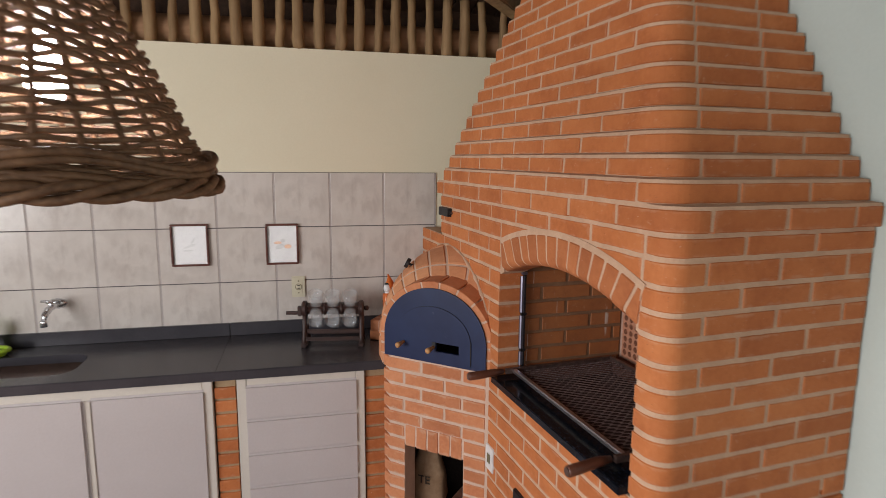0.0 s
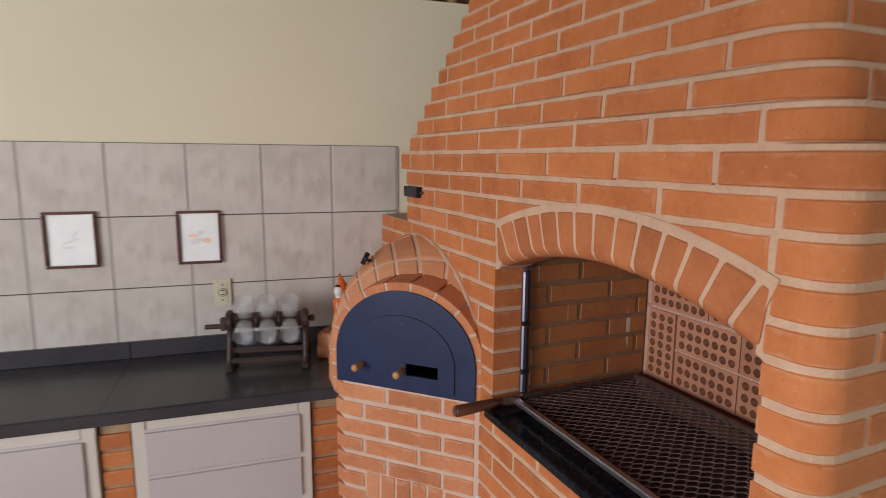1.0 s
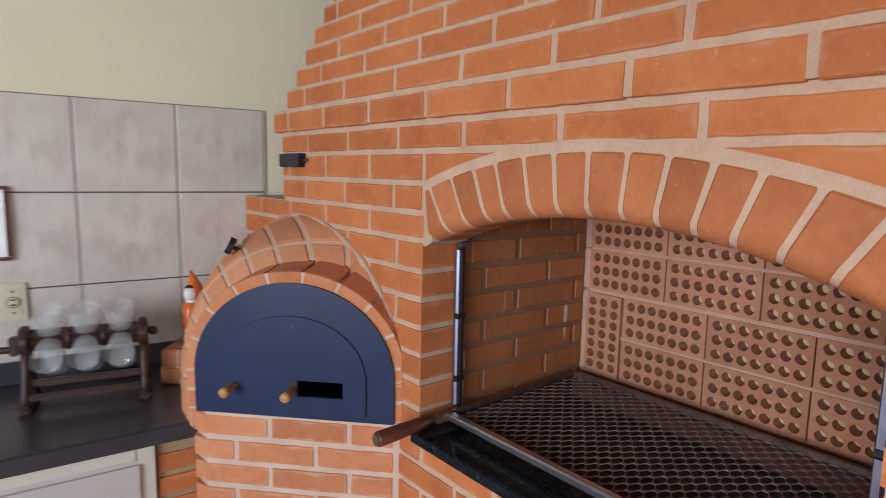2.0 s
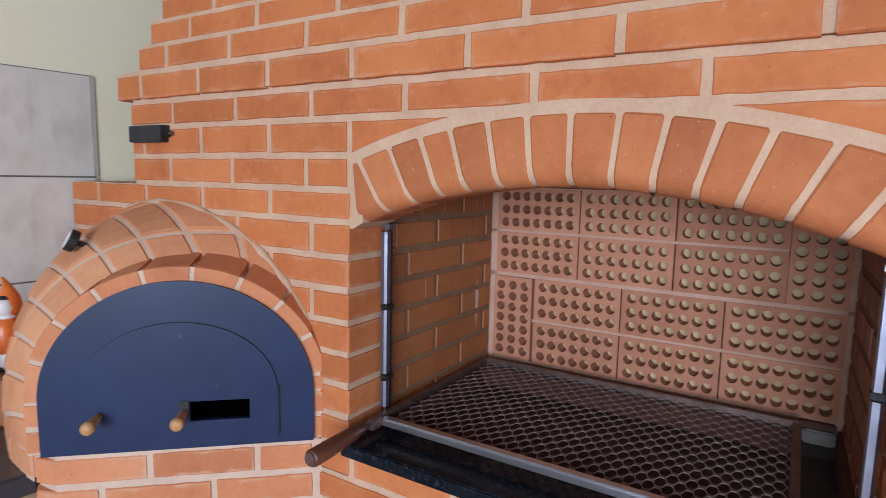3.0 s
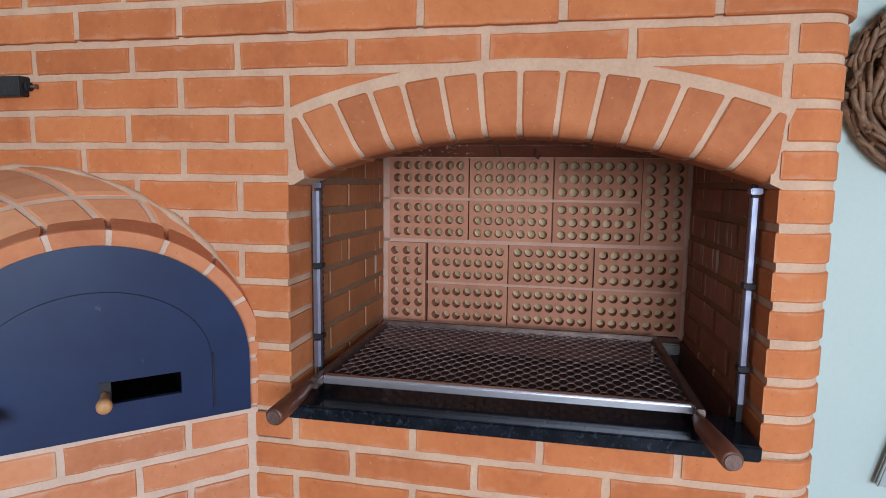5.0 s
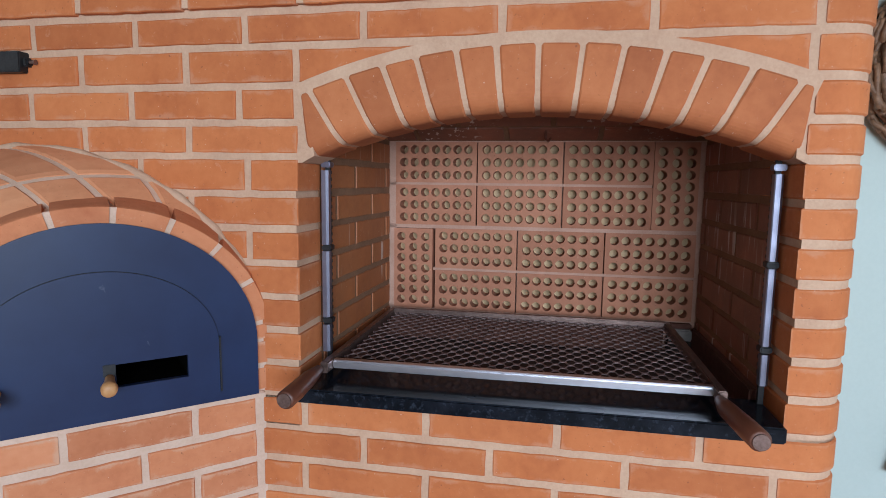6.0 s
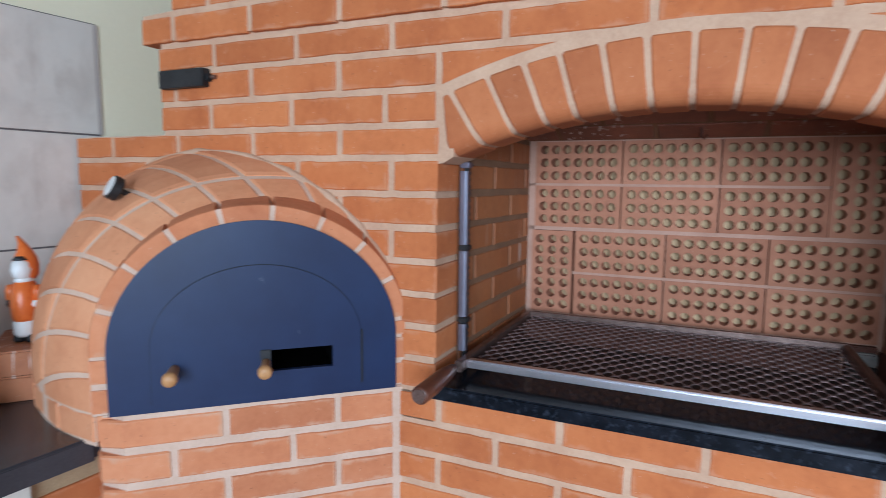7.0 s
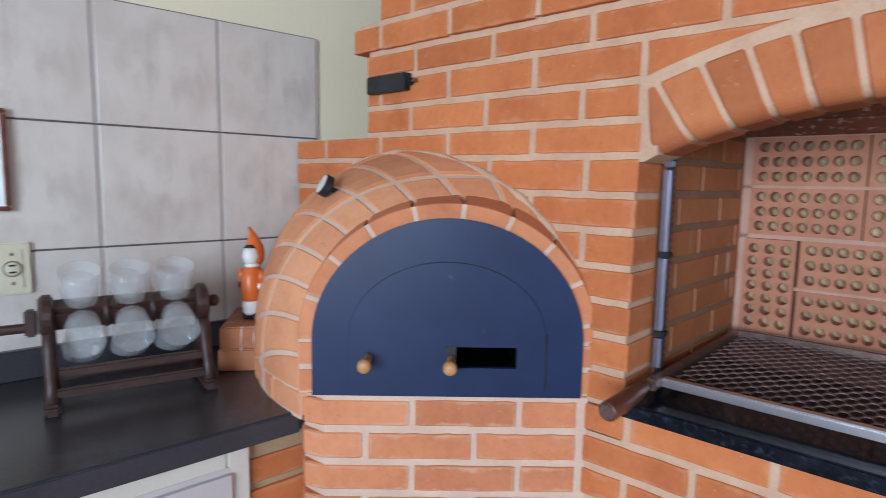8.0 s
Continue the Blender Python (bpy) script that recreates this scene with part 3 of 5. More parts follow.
def counter_pier(x0, x1, seed):
    p = thing("brick_pier", pose(0, 0, 0), "narrow orange brick pier holding up the worktop", "pier", "piers under the worktop")
    part("core", one_box(x0 + 0.002, x1 - 0.002, 2.586, 3.08, 0, TOP - 0.044), SHADED_MORTAR, p)
    rng = random.Random(seed)
    for k in range(13):
        z = 0.012 + 0.0679 * k
        if z + 0.056 > TOP - 0.044:
            break
        me = brick_face(x1 - x0 - 0.002, 0.054, 0.05, BRICK, rng)
        lay("brick", me, p, (x0 + x1) / 2, 2.578 + rng.uniform(-0.003, 0.003), z + 0.034)


counter_pier(-1.240, -1.143, 1)
counter_pier(-0.528, -0.385, 2)

# ---- pictures, socket ----


def picture(x0, x1, z0, z1, label, marks):
    p = thing("framed_picture", pose((x0 + x1) / 2, BACK - 0.001, (z0 + z1) / 2), label, "picture", "pictures on the tiles")
    w, h, f = (x1 - x0) / 2, (z1 - z0) / 2, 0.011
    bm = bmesh.new()
    for a, b, c, d in ((-w, w, h - f, h), (-w, w, -h, f - h), (-w, f - w, f - h, h - f), (w - f, w, f - h, h - f)):
        box(bm, a, b, -0.018, 0, c, d, 0.003)
    part("frame", bm, FRAME_WOOD, p, "red-brown wooden frame")
    part("mount", one_box(f - w, w - f, -0.006, -0.001, f - h, h - f), PAPER, p)
    for mat, sx, sz, cx, cz, turn in marks:
        bm = bmesh.new()
        lathe(bm, [(0.5, 0), (0.5, 0.0008)], 16)
        part("drawing", bm, mat, p, "", False, pose(cx, -0.0062, cz, 90, 0, 0) @ pose(0, 0, 0, 0, 0, turn) @ Matrix.Diagonal((sx, sz, 1, 1)))
    pane = part("pane", one_box(f - w, w - f, -0.0105, -0.0085, f - h, h - f), GLASS, p)
    pane.visible_shadow = False


FAINT = speckled("pencil_grey", (0.48, 0.45, 0.44), (0.60, 0.57, 0.55), 30, 0.9, 0, 0)
PEACH = speckled("peach_wash", (0.66, 0.36, 0.22), (0.74, 0.50, 0.38), 30, 0.9, 0, 0)
picture(-1.510, -1.318, 1.312, 1.543, "small framed pale pencil drawing on the tiles",
        [(FAINT, 0.07, 0.012, 0.0, -0.005, 20), (FAINT, 0.05, 0.010, -0.012, -0.03, 0), (FAINT, 0.045, 0.01, 0.015, 0.02, 60)])
picture(-1.020, -0.842, 1.307, 1.537, "small framed orange and grey drawing on the tiles",
        [(PEACH, 0.042, 0.016, -0.024, 0.008, 0), (FAINT, 0.05, 0.026, -0.012, -0.015, 15), (PEACH, 0.04, 0.024, 0.03, -0.014, 0), (FAINT, 0.026, 0.022, 0.004, 0.02, 0)])

sock = thing("wall_socket", pose(-0.849, BACK - 0.001, 1.174), "ivory plastic wall socket on the tiles", "socket")
part("plate", one_box(-0.038, 0.038, -0.010, 0, -0.061, 0.061, 0.004), IVORY, sock)
part("insert", one_box(-0.021, 0.021, -0.0125, -0.009, -0.046, 0.046, 0.002), IVORY, sock)
part("outlet", lathe(bmesh.new(), [(0.019, 0), (0.019, 0.0012), (0.0175, 0.0016), (0.0165, 0.0002)], 24), IVORY_DARK, sock, "", True, pose(0, -0.0125, 0, 90, 0, 0))
part("outlet_face", lathe(bmesh.new(), [(0.0155, 0), (0.0155, 0.0012), (0.014, 0.0018)], 24), IVORY, sock, "", True, pose(0, -0.0125, 0, 90, 0, 0))
for sz in (-0.008, 0.008):
    part("pin_hole", one_box(-0.007, 0.007, -0.0146, -0.0142, sz - 0.0022, sz + 0.0022), INK, sock)
for sz in (-0.034, 0.034):
    part("screw", lathe(bmesh.new(), [(0.0042, 0), (0.0042, 0.0008), (0.003, 0.0012)], 12), IVORY_DARK, sock, "", True, pose(0, -0.0125, sz, 90, 0, 0))

# ---- shot glass rack ----


def glass_rack():
    r = thing("glass_rack", pose(-0.665, 2.885, TOP + 0.001, 0, 0, -8), "dark wooden revolving rack holding small clear glasses", "glass rack")
    for s in (-1, 1):
        x = s * 0.150
        bm = bmesh.new()
        for f in (-1, 1):
            tube(bm, [(x, f * 0.070, 0.012), (x, f * 0.050, 0.06), (x, f * 0.022, 0.12), (x, f * 0.012, 0.18)], 0.013, 10, False, [0.015, 0.011, 0.014, 0.012])
        part("leg_frame", bm, RACK_WOOD, r, "", True)
        part("foot", one_box(x - 0.015, x + 0.015, -0.088, 0.088, 0, 0.024, 0.006), RACK_WOOD, r)
        part("end_disc", lathe(bmesh.new(), [(0.036, -0.016), (0.044, -0.008), (0.044, 0.006), (0.034, 0.012)], 20), RACK_WOOD, r, "", False, pose(x, 0, 0.190, 0, 90, 0))
    for z, y in ((0.040, -0.062), (0.040, 0.062), (0.075, -0.036)):
        part("stretcher", one_box(-0.145, 0.145, y - 0.007, y + 0.007, z - 0.010, z + 0.010, 0.004), RACK_WOOD, r)
    part("spindle", one_box(-0.146, 0.146, -0.026, 0.026, -0.026, 0.026, 0.008), RACK_WOOD, r, "", False, pose(0, 0, 0.190, 24, 0, 0))
    for gx in (-0.045, 0.045):
        part("divider", lathe(bmesh.new(), [(0.030, -0.007), (0.035, 0), (0.030, 0.007)], 16), RACK_WOOD, r, "", True, pose(gx, 0, 0.189, 0, 90, 0))
    crank = part("crank", one_box(-0.190, -0.168, -0.012, 0.012, 0.150, 0.205, 0.004), RACK_WOOD, r)
    part("crank_handle", tube(bmesh.new(), [(-0.190, 0, 0.168), (-0.250, 0, 0.168)], 0.010, 10), RACK_WOOD, crank)
    part("axle_knob", lathe(bmesh.new(), [(0.008, 0), (0.014, 0.008), (0.014, 0.02), (0.006, 0.026)], 12), RACK_WOOD, r, "", True, pose(0.163, 0, 0.19, 0, 90, 0))
    prof = [(0.026, 0.0), (0.030, 0.003), (0.033, 0.020), (0.0395, 0.078), (0.0375, 0.078), (0.0315, 0.024), (0.024, 0.016), (0.010, 0.014)]
    glass = mesh_from(lathe(bmesh.new(), prof, 14), CLOUDY_GLASS)
    return r, glass


def mesh_from(bm, material, smooth=True):
    bmesh.ops.recalc_face_normals(bm, faces=bm.faces)
    me = bpy.data.meshes.new("shape")
    bm.to_mesh(me)
    bm.free()
    me.materials.append(material)
    if smooth:
        me.polygons.foreach_set("use_smooth", [True] * len(me.polygons))
    return me


rack, glass_mesh = glass_rack()
rack_m = pose(-0.665, 2.885, TOP + 0.001, 0, 0, -8)
for gx in (-0.090, 0.0, 0.090):
    for turn in (24, 114, -66, -156):
        g = new("drinking_glass", glass_mesh)
        g.matrix_world = rack_m @ pose(gx, 0, 0.190, turn, 0, 0) @ pose(0, 0, 0.0275)
        tagged(g, "small clear drinking glass held in the rack", "glass", "glasses in the rack")

# ---- barbecue fireplace ----
OPEN_R, PIER_R, DEPTH, HOOD_R, TOP_COURSE = 0.896, 1.003, 0.715, 0.092, 45
ARC_S, ARC_Z, R_IN, R_OUT, HALF = 0.455, 0.387, 1.140, 1.257, radians(21.1)
fire = thing("barbecue_fireplace", BBQ, "large orange brick barbecue fireplace with an arched opening and stepped chimney", "fireplace")


HOOD_UP, HOOD_BACK, HOOD_IN = 0.0648, 0.0245, 0.037      # rise, setback of the front and of the side, course by course
LEAN_FRONT, LEAN_SIDE = 0.04, 0.06                       # by how much its bricks lean back, per metre of height


def left_edge(k):
    if k < 22:
        return -1.085
    if k < 25:
        return -0.755
    return -0.80 if k == 25 else -0.695 + 0.0145 * (k - 26)


def right_edge(k):
    return PIER_R if k < 25 else 1.018 if k == 25 else 0.977 - HOOD_IN * (k - 26)


def front_edge(k):
    """How far the face of a course stands back from the face of the barbecue; the hood's courses step back one by one."""
    return 0.0 if k < 25 else -0.009 + HOOD_BACK * max(0, k - 26)


def joint(k):
    """The middle of the bed joint under a course."""
    if k > 26:
        return 1.788 + HOOD_UP * (k - 26)
    return {21: 1.444, 22: 1.509, 23: 1.578, 24: 1.652, 25: 1.716, 26: 1.788}.get(k, Z0 + k * P)


def course(k):
    gap = 0.0165 if k > 26 else J
    return joint(k) + gap / 2, joint(k + 1) - gap / 2


def arc_point(r, a):
    return ARC_S + r * math.sin(a), ARC_Z + r * math.cos(a)


def core_block(bm, s0, s1, y1, z0, z1, f=0.0026, r=0.062):
    """A block of mortar behind the bricks, its front right edge rounded like theirs."""
    e = s1 - f
    arc = [(e - r + r * math.sin(a), f + r - r * math.cos(a)) for a in [math.pi / 2 * i / 6 for i in range(7)]]
    prism(bm, [(s0, f)] + arc + [(e, y1), (s0, y1)], "z", z0, z1)


def fireplace_core():
    bm = bmesh.new()
    f = 0.0026
    box(bm, -1.08, -0.005, f, DEPTH, 0.90, joint(22) - 0.004)
    core_block(bm, -0.094, PIER_R, 0.085, 0.0, 0.960)
    box(bm, -0.094, PIER_R - 0.01, 0.085, DEPTH, 0.0, 0.925)
    arch = [arc_point(R_OUT - 0.05, -HALF + 2 * HALF * i / 24) for i in range(25)]
    z1, zl = course(25)[0] + 0.002, joint(22)
    prism(bm, [(-0.750, zl - 0.004), (-0.005, zl - 0.004)] + arch[:13] + [(arch[12][0], z1), (-0.750, z1)], "y", f, 0.115)
    prism(bm, arch[12:] + [(OPEN_R + 0.005, zl), (OPEN_R + 0.005, z1), (arch[12][0], z1)], "y", f, 0.115)
    box(bm, -0.750, -0.005, 0.115, 0.5, zl - 0.004, z1)
    box(bm, -0.005, OPEN_R + 0.005, 0.662, DEPTH, 0.90, z1)
    springer(bm, 0)
    springer(bm, 1)
    return bm


def springer(bm, s):
    """Mortar that fills the corner between a jamb and the end of the arch."""
    m = (lambda x: x) if s == 0 else (lambda x: OPEN_R - x)
    poly = [(m(-0.006), 1.432), (m(0.010), 1.433), (m(0.034), 1.446), (m(0.030), 1.475), (m(0.012), 1.520), (m(0.004), 1.567), (m(-0.006), 1.567)]
    if s:
        poly = [(m(-0.005), 1.436), (m(0.003), 1.440), (m(0.014), 1.4455), (m(0.014), 1.475), (m(0.006), 1.520), (m(0.002), 1.567), (m(-0.005), 1.567)]
    prism(bm, poly if s == 0 else poly[::-1], "y", 0.003, 0.112)


def pier_core():
    bm = bmesh.new()
    core_block(bm, OPEN_R + 0.005, PIER_R, DEPTH, 0.92, course(25)[0] + 0.002)
    return bm


def chimney_core():
    """The mortar of the hood: upright behind each course, sloping back in the joints between."""
    bm = bmesh.new()
    rings = []
    for k in range(25, TOP_COURSE):
        z0, z1 = course(k)
        f, r, back = front_edge(k) + 0.0026, HOOD_R, DEPTH - 0.004
        e, a0 = right_edge(k) - 0.0026, left_edge(k) + 0.004
        arc = [(e - r + r * math.sin(a), f + r - r * math.cos(a)) for a in [math.pi / 2 * i / 8 for i in range(9)]]
        plan = [(a0, f)] + arc + [(e, back), (a0, back)]
        # the mortar bulges a little over the top of each course
        for z in ((z0 + 0.003 if k == 25 else z0 - 0.001), z1 + 0.001, z1 + 0.0095):
            up = z - z0 if k > 25 else 0.0
            rings.append([bm.verts.new((x - LEAN_SIDE * up if i and i < len(plan) - 1 else x, y + LEAN_FRONT * up if y < 0.6 else y, z)) for i, (x, y) in enumerate(plan)])
    n = len(rings[0])
    for u, v in zip(rings, rings[1:]):
        for i in range(n):
            bm.faces.new((u[i], u[(i + 1) % n], v[(i + 1) % n], v[i]))
    bm.faces.new(rings[0][::-1])
    bm.faces.new(rings[-1])
    return bm


core = part("mortar_core", fireplace_core(), MORTAR, fire, "pale sandy mortar joints")
side_wall = part("pier_core", pier_core(), MORTAR, fire, "pale sandy mortar of the brick pier")
upper = part("chimney_core", chimney_core(), MORTAR, fire, "pale sandy mortar of the stepped chimney")
for o in (core, upper):
    tagged(o, "", "", "", "stuff")

# the firebox: floor, throat
part("firebox_floor", one_box(0.0, OPEN_R, 0.09, 0.60, 0.925, 0.940), ASH, fire, "grey-brown ashy firebox floor")
bm = bmesh.new()
prism(bm, [(0.11, 1.72), (0.60, 1.515), (0.60, 1.78), (0.11, 1.78)], "x", -0.004, OPEN_R + 0.004)
hood = part("smoke_hood", bm, SOOTY_MORTAR, fire, "sooty brick slope over the fire")
part("hood_hook", tube(bmesh.new(), [(0.465, 0.54, 1.545), (0.465, 0.53, 1.515), (0.472, 0.52, 1.507), (0.478, 0.53, 1.516)], 0.004, 6), STEEL, fire)


# granite shelf, switch plate, damper
part("shelf_slab", one_box(0.002, 0.892, -0.030, 0.105, 0.962, 0.991, 0.003), GRANITE, fire, "polished black granite shelf")
plate = part("switch_plate", one_box(-0.089, -0.014, -0.008, 0.006, 0.525, 0.640, 0.003), WHITE, fire, "white switch plate")
part("rocker", one_box(-0.066, -0.054, -0.012, -0.008, 0.560, 0.605, 0.002), IVORY_DARK, plate)
part("rocker", one_box(-0.049, -0.037, -0.012, -0.008, 0.560, 0.605, 0.002), IVORY_DARK, plate)
damper = part("damper_handle", one_box(-0.735, -0.592, -0.022, 0.006, 1.612, 1.654, 0.002), BLACK_METAL, fire, "black steel damper slide")
part("slide_tab", one_box(-0.592, -0.580, -0.016, 0.002, 1.624, 1.642, 0.003), BLACK_METAL, damper)
part("bolt", lathe(bmesh.new(), [(0.0035, -0.004), (0.0035, 0.010), (0.0055, 0.0105), (0.0055, 0.014)], 10), RUST_IRON, damper, "", False, pose(-0.580, -0.008, 1.633, 0, 90, 0))
# flat black panel added in place of the shaded opening here
part("ash_door", one_box(0.20, 0.70, -0.012, 0.006, 0.10, 0.585, 0.004), BLACK_METAL, fire, "black panel standing in for the dark opening under the grill")


# ---- grill ----
grill = thing("barbecue_grill", BBQ, "iron barbecue grill of expanded metal with two wooden handles", "grill")
GZ = 1.020


def grill_mesh():
    """Expanded metal: strands that bend to meet their neighbours at short flat knots."""
    bm = bmesh.new()
    rows, cols = 22, 23
    x0, x1, y0, y1 = 0.055, 0.795, 0.075, 0.532
    dy, dx = (y1 - y0) / rows, (x1 - x0) / cols
    w, h = 0.0022, 0.0012
    for j in range(rows + 1):
        y = y0 + j * dy
        line = []
        for i in range(2 * cols + 1):
            up = 1 if (i + j) % 2 else -1
            c = x0 + dx * i / 2
            for f, o in ((-0.25, 0.0), (-0.22, 0.17), (-0.18, 0.31), (-0.11, 0.41), (0.0, 0.44), (0.11, 0.41), (0.18, 0.31), (0.22, 0.17)):
                line.append((c + f * dx, y + up * o * dy))
        rings = []
        for x, yy in line:
            if x0 <= x <= x1:
                yy = min(max(yy, y0), y1)
                rings.append([bm.verts.new((x, yy - w, GZ - h)), bm.verts.new((x, yy + w, GZ - h)), bm.verts.new((x, yy + w, GZ + h)), bm.verts.new((x, yy - w, GZ + h))])
        for u, v in zip(rings, rings[1:]):
            for k in range(4):
                bm.faces.new((u[k], u[(k + 1) % 4], v[(k + 1) % 4], v[k]))
    return bm


tagged(part("expanded_metal", grill_mesh(), GRILL_IRON, grill, "rust-brown expanded metal mesh"), "", "", "", "stuff")
part("front_bar", one_box(0.046, 0.808, 0.048, 0.070, GZ - 0.010, GZ + 0.008, 0.004), BAR_STEEL, grill, "bright steel front bar")
part("rear_bar", one_box(0.046, 0.808, 0.533, 0.549, GZ - 0.010, GZ + 0.012, 0.002), RUST_IRON, grill)
for s, out in ((0.040, 0.0), (0.800, 0.014)):
    part("side_rail", one_box(s - 0.007, s + 0.009, 0.02, 0.550, GZ - 0.012, GZ + 0.011, 0.002), RUST_IRON, grill)
    h = part("handle", tube(bmesh.new(), [(s - 0.006, 0.012, GZ - 0.002), (s - 0.006, -0.03, GZ - 0.003), (s - 0.004 + out * 0.6, -0.10, GZ - 0.005), (s - 0.004 + out, -0.143, GZ - 0.006), (s - 0.004 + out, -0.147, GZ - 0.006)], 0.016, 16, False,
                             [0.010, 0.0155, 0.0175, 0.0175, 0.015]), DARK_WOOD, grill, "turned red-brown wooden handle", True)
    part("ferrule", tube(bmesh.new(), [(s - 0.004 + out, -0.1475, GZ - 0.006), (s - 0.004 + out, -0.150, GZ - 0.006)], 0.013, 14), RUST_IRON, h)


def skewer_stand(s, y, lean):
    t = thing("skewer_upright", BBQ, "notched stainless steel skewer upright in the firebox", "skewer stand", "uprights in the firebox")
    z = 0.992
    part("tube", one_box(s - 0.004, s + 0.006, y + 0.015, y + 0.023, z, 1.445), BLACK_METAL, t)
    for a, b in ((1.032, 1.091), (1.107, 1.250), (1.264, 1.420)):
        bm = bmesh.new()
        prism(bm, [(s - 0.009, y + 0.002), (s - 0.007, y), (s + 0.002, y), (s + 0.007, y + 0.004), (s + 0.008, y + 0.0145), (s - 0.009, y + 0.0145)], "z", a, b)
        part("sleeve", bm, UPRIGHT, t)
    for c in (1.099, 1.257, 1.432):
        part("clamp", one_box(s - 0.010, s + 0.011, y + 0.003, y + 0.027, c - 0.006, c + 0.006, 0.002), BLACK_METAL if c < 1.4 else UPRIGHT, t)
    bm = bmesh.new()
    for i in range(26):
        zz = 1.05 + 0.0145 * i
        box(bm, s + lean * 0.0060 - 0.002, s + lean * 0.0060 + 0.002, y + 0.016, y + 0.0225, zz, zz + 0.007)
    tagged(part("notch_strip", bm, BLACK_METAL, t), "", "", "", "stuff")


skewer_stand(0.019, 0.090, 1)
skewer_stand(0.882, 0.062, -1)
part("lime_block", one_box(0.812, 0.875, 0.578, 0.604, 0.972, 1.004, 0.004), LIMEWASH, fire, "lime-washed block in the back corner")
part("soot_band", one_box(0.812, 0.875, 0.580, 0.6045, 0.9405, 0.971, 0.003), SOOT_SHADE, fire, "soot-black foot under the lime-washed block")
part("soot_band", one_box(0.800, 0.875, 0.586, 0.6075, 1.0045, 1.018, 0.003), BROWN_FOOT, fire, "sooty red-brown foot of the fireback")

# ---- pizza oven ----
oven = thing("pizza_oven", OVEN, "corner pizza oven with a brick dome and a blue steel door", "oven")
DW, DZ0, DZ1, DTOP = 0.530, 0.970, 1.080, 1.322       # door: width, foot, spring line, crown
ES, ED, EA, EB, EH, EN, EZ = 0.293, 0.516, 0.532, 0.622, 0.520, 2.231, 0.970


def door_line(off, n=24, foot=DZ0):
    """Door outline, widened by off, from the lower left over the crown to the lower right."""
    a, b, c = DW / 2 + off, DTOP - DZ1 + off, DW / 2
    pts = [(c - a, foot)]
    pts += [(c - a * math.cos(math.pi * i / n), DZ1 + b * math.sin(math.pi * i / n)) for i in range(n + 1)]
    return pts + [(c + a, foot)]


def dome_point(theta, d, grow=0.0):
    k = math.sqrt(max(0.0, 1 - ((d - ED) / EB) ** 2))
    a, h = EA * k + grow, EH * k + grow
    c, s = math.cos(theta), math.sin(theta)
    return (ES - a * math.copysign(abs(c) ** (2 / EN), c), d, EZ + h * abs(s) ** (2 / EN))


def dome_core():
    bm = bmesh.new()
    ds, ts = [0.02 + 0.60 * i / 16 for i in range(17)], [math.pi * i / 32 for i in range(33)]
    rows = [[bm.verts.new(dome_point(t, d, -0.001)) for t in ts] for d in ds]
    low = [(bm.verts.new((r[0].co.x, r[0].co.y, 0.905)), bm.verts.new((r[-1].co.x, r[-1].co.y, 0.905))) for r in rows]
    for (u, v), (p, q) in zip(zip(rows, rows[1:]), zip(low, low[1:])):
        for i in range(32):
            bm.faces.new((u[i], u[i + 1], v[i + 1], v[i]))
        bm.faces.new((p[0], u[0], v[0], q[0]))
        bm.faces.new((u[-1], p[1], q[1], v[-1]))
    return bm


dome = part("dome_core", dome_core(), DOME_MORTAR, oven, "pale mortar of the brick dome", True)


def row_theta(theta, d):
    """The angle of a row of dome bricks: the rows twist over the crown towards the door."""
    return min(math.pi - 0.02, max(0.0, theta + 1.0 * (0.30 - d)))


def dome_piece(t0, t1, d0, d1):
    """One brick of the dome: a curved patch with edges turned in."""
    n = 4
    verts, faces = [], []
    for lift, e in ((-0.012, 0.0), (0.0005, 0.0), (0.0035, 0.09)):
        for i in range(n + 1):
            for j in range(n + 1):
                u = 0.5 + (i / n - 0.5) * (1 - e)
                v = 0.5 + (j / n - 0.5) * (1 - e)
                d = d0 + (d1 - d0) * v
                verts.append(dome_point(row_theta(t0 + (t1 - t0) * u, d), d, lift))
    m = (n + 1) ** 2
    edge = [i * (n + 1) for i in range(n + 1)] + [n * (n + 1) + j for j in range(1, n + 1)] + [i * (n + 1) + n for i in range(n - 1, -1, -1)] + [j for j in range(n - 1, 0, -1)]
    for layer in (0, 1):
        for a, b in zip(edge, edge[1:] + edge[:1]):
            faces.append([layer * m + a, layer * m + b, (layer + 1) * m + b, (layer + 1) * m + a])
    for i in range(n):
        for j in range(n):
            a = 2 * m + i * (n + 1) + j
            faces.append([a, a + 1, a + n + 2, a + n + 1])
    bm = bmesh.new()
    me = mesh_of(verts, faces, HAZY_BRICK)
    bm.from_mesh(me)
    bpy.data.meshes.remove(me)
    bmesh.ops.dissolve_degenerate(bm, dist=0.0004, edges=bm.edges)
    return mesh_from(bm, HAZY_BRICK, False)


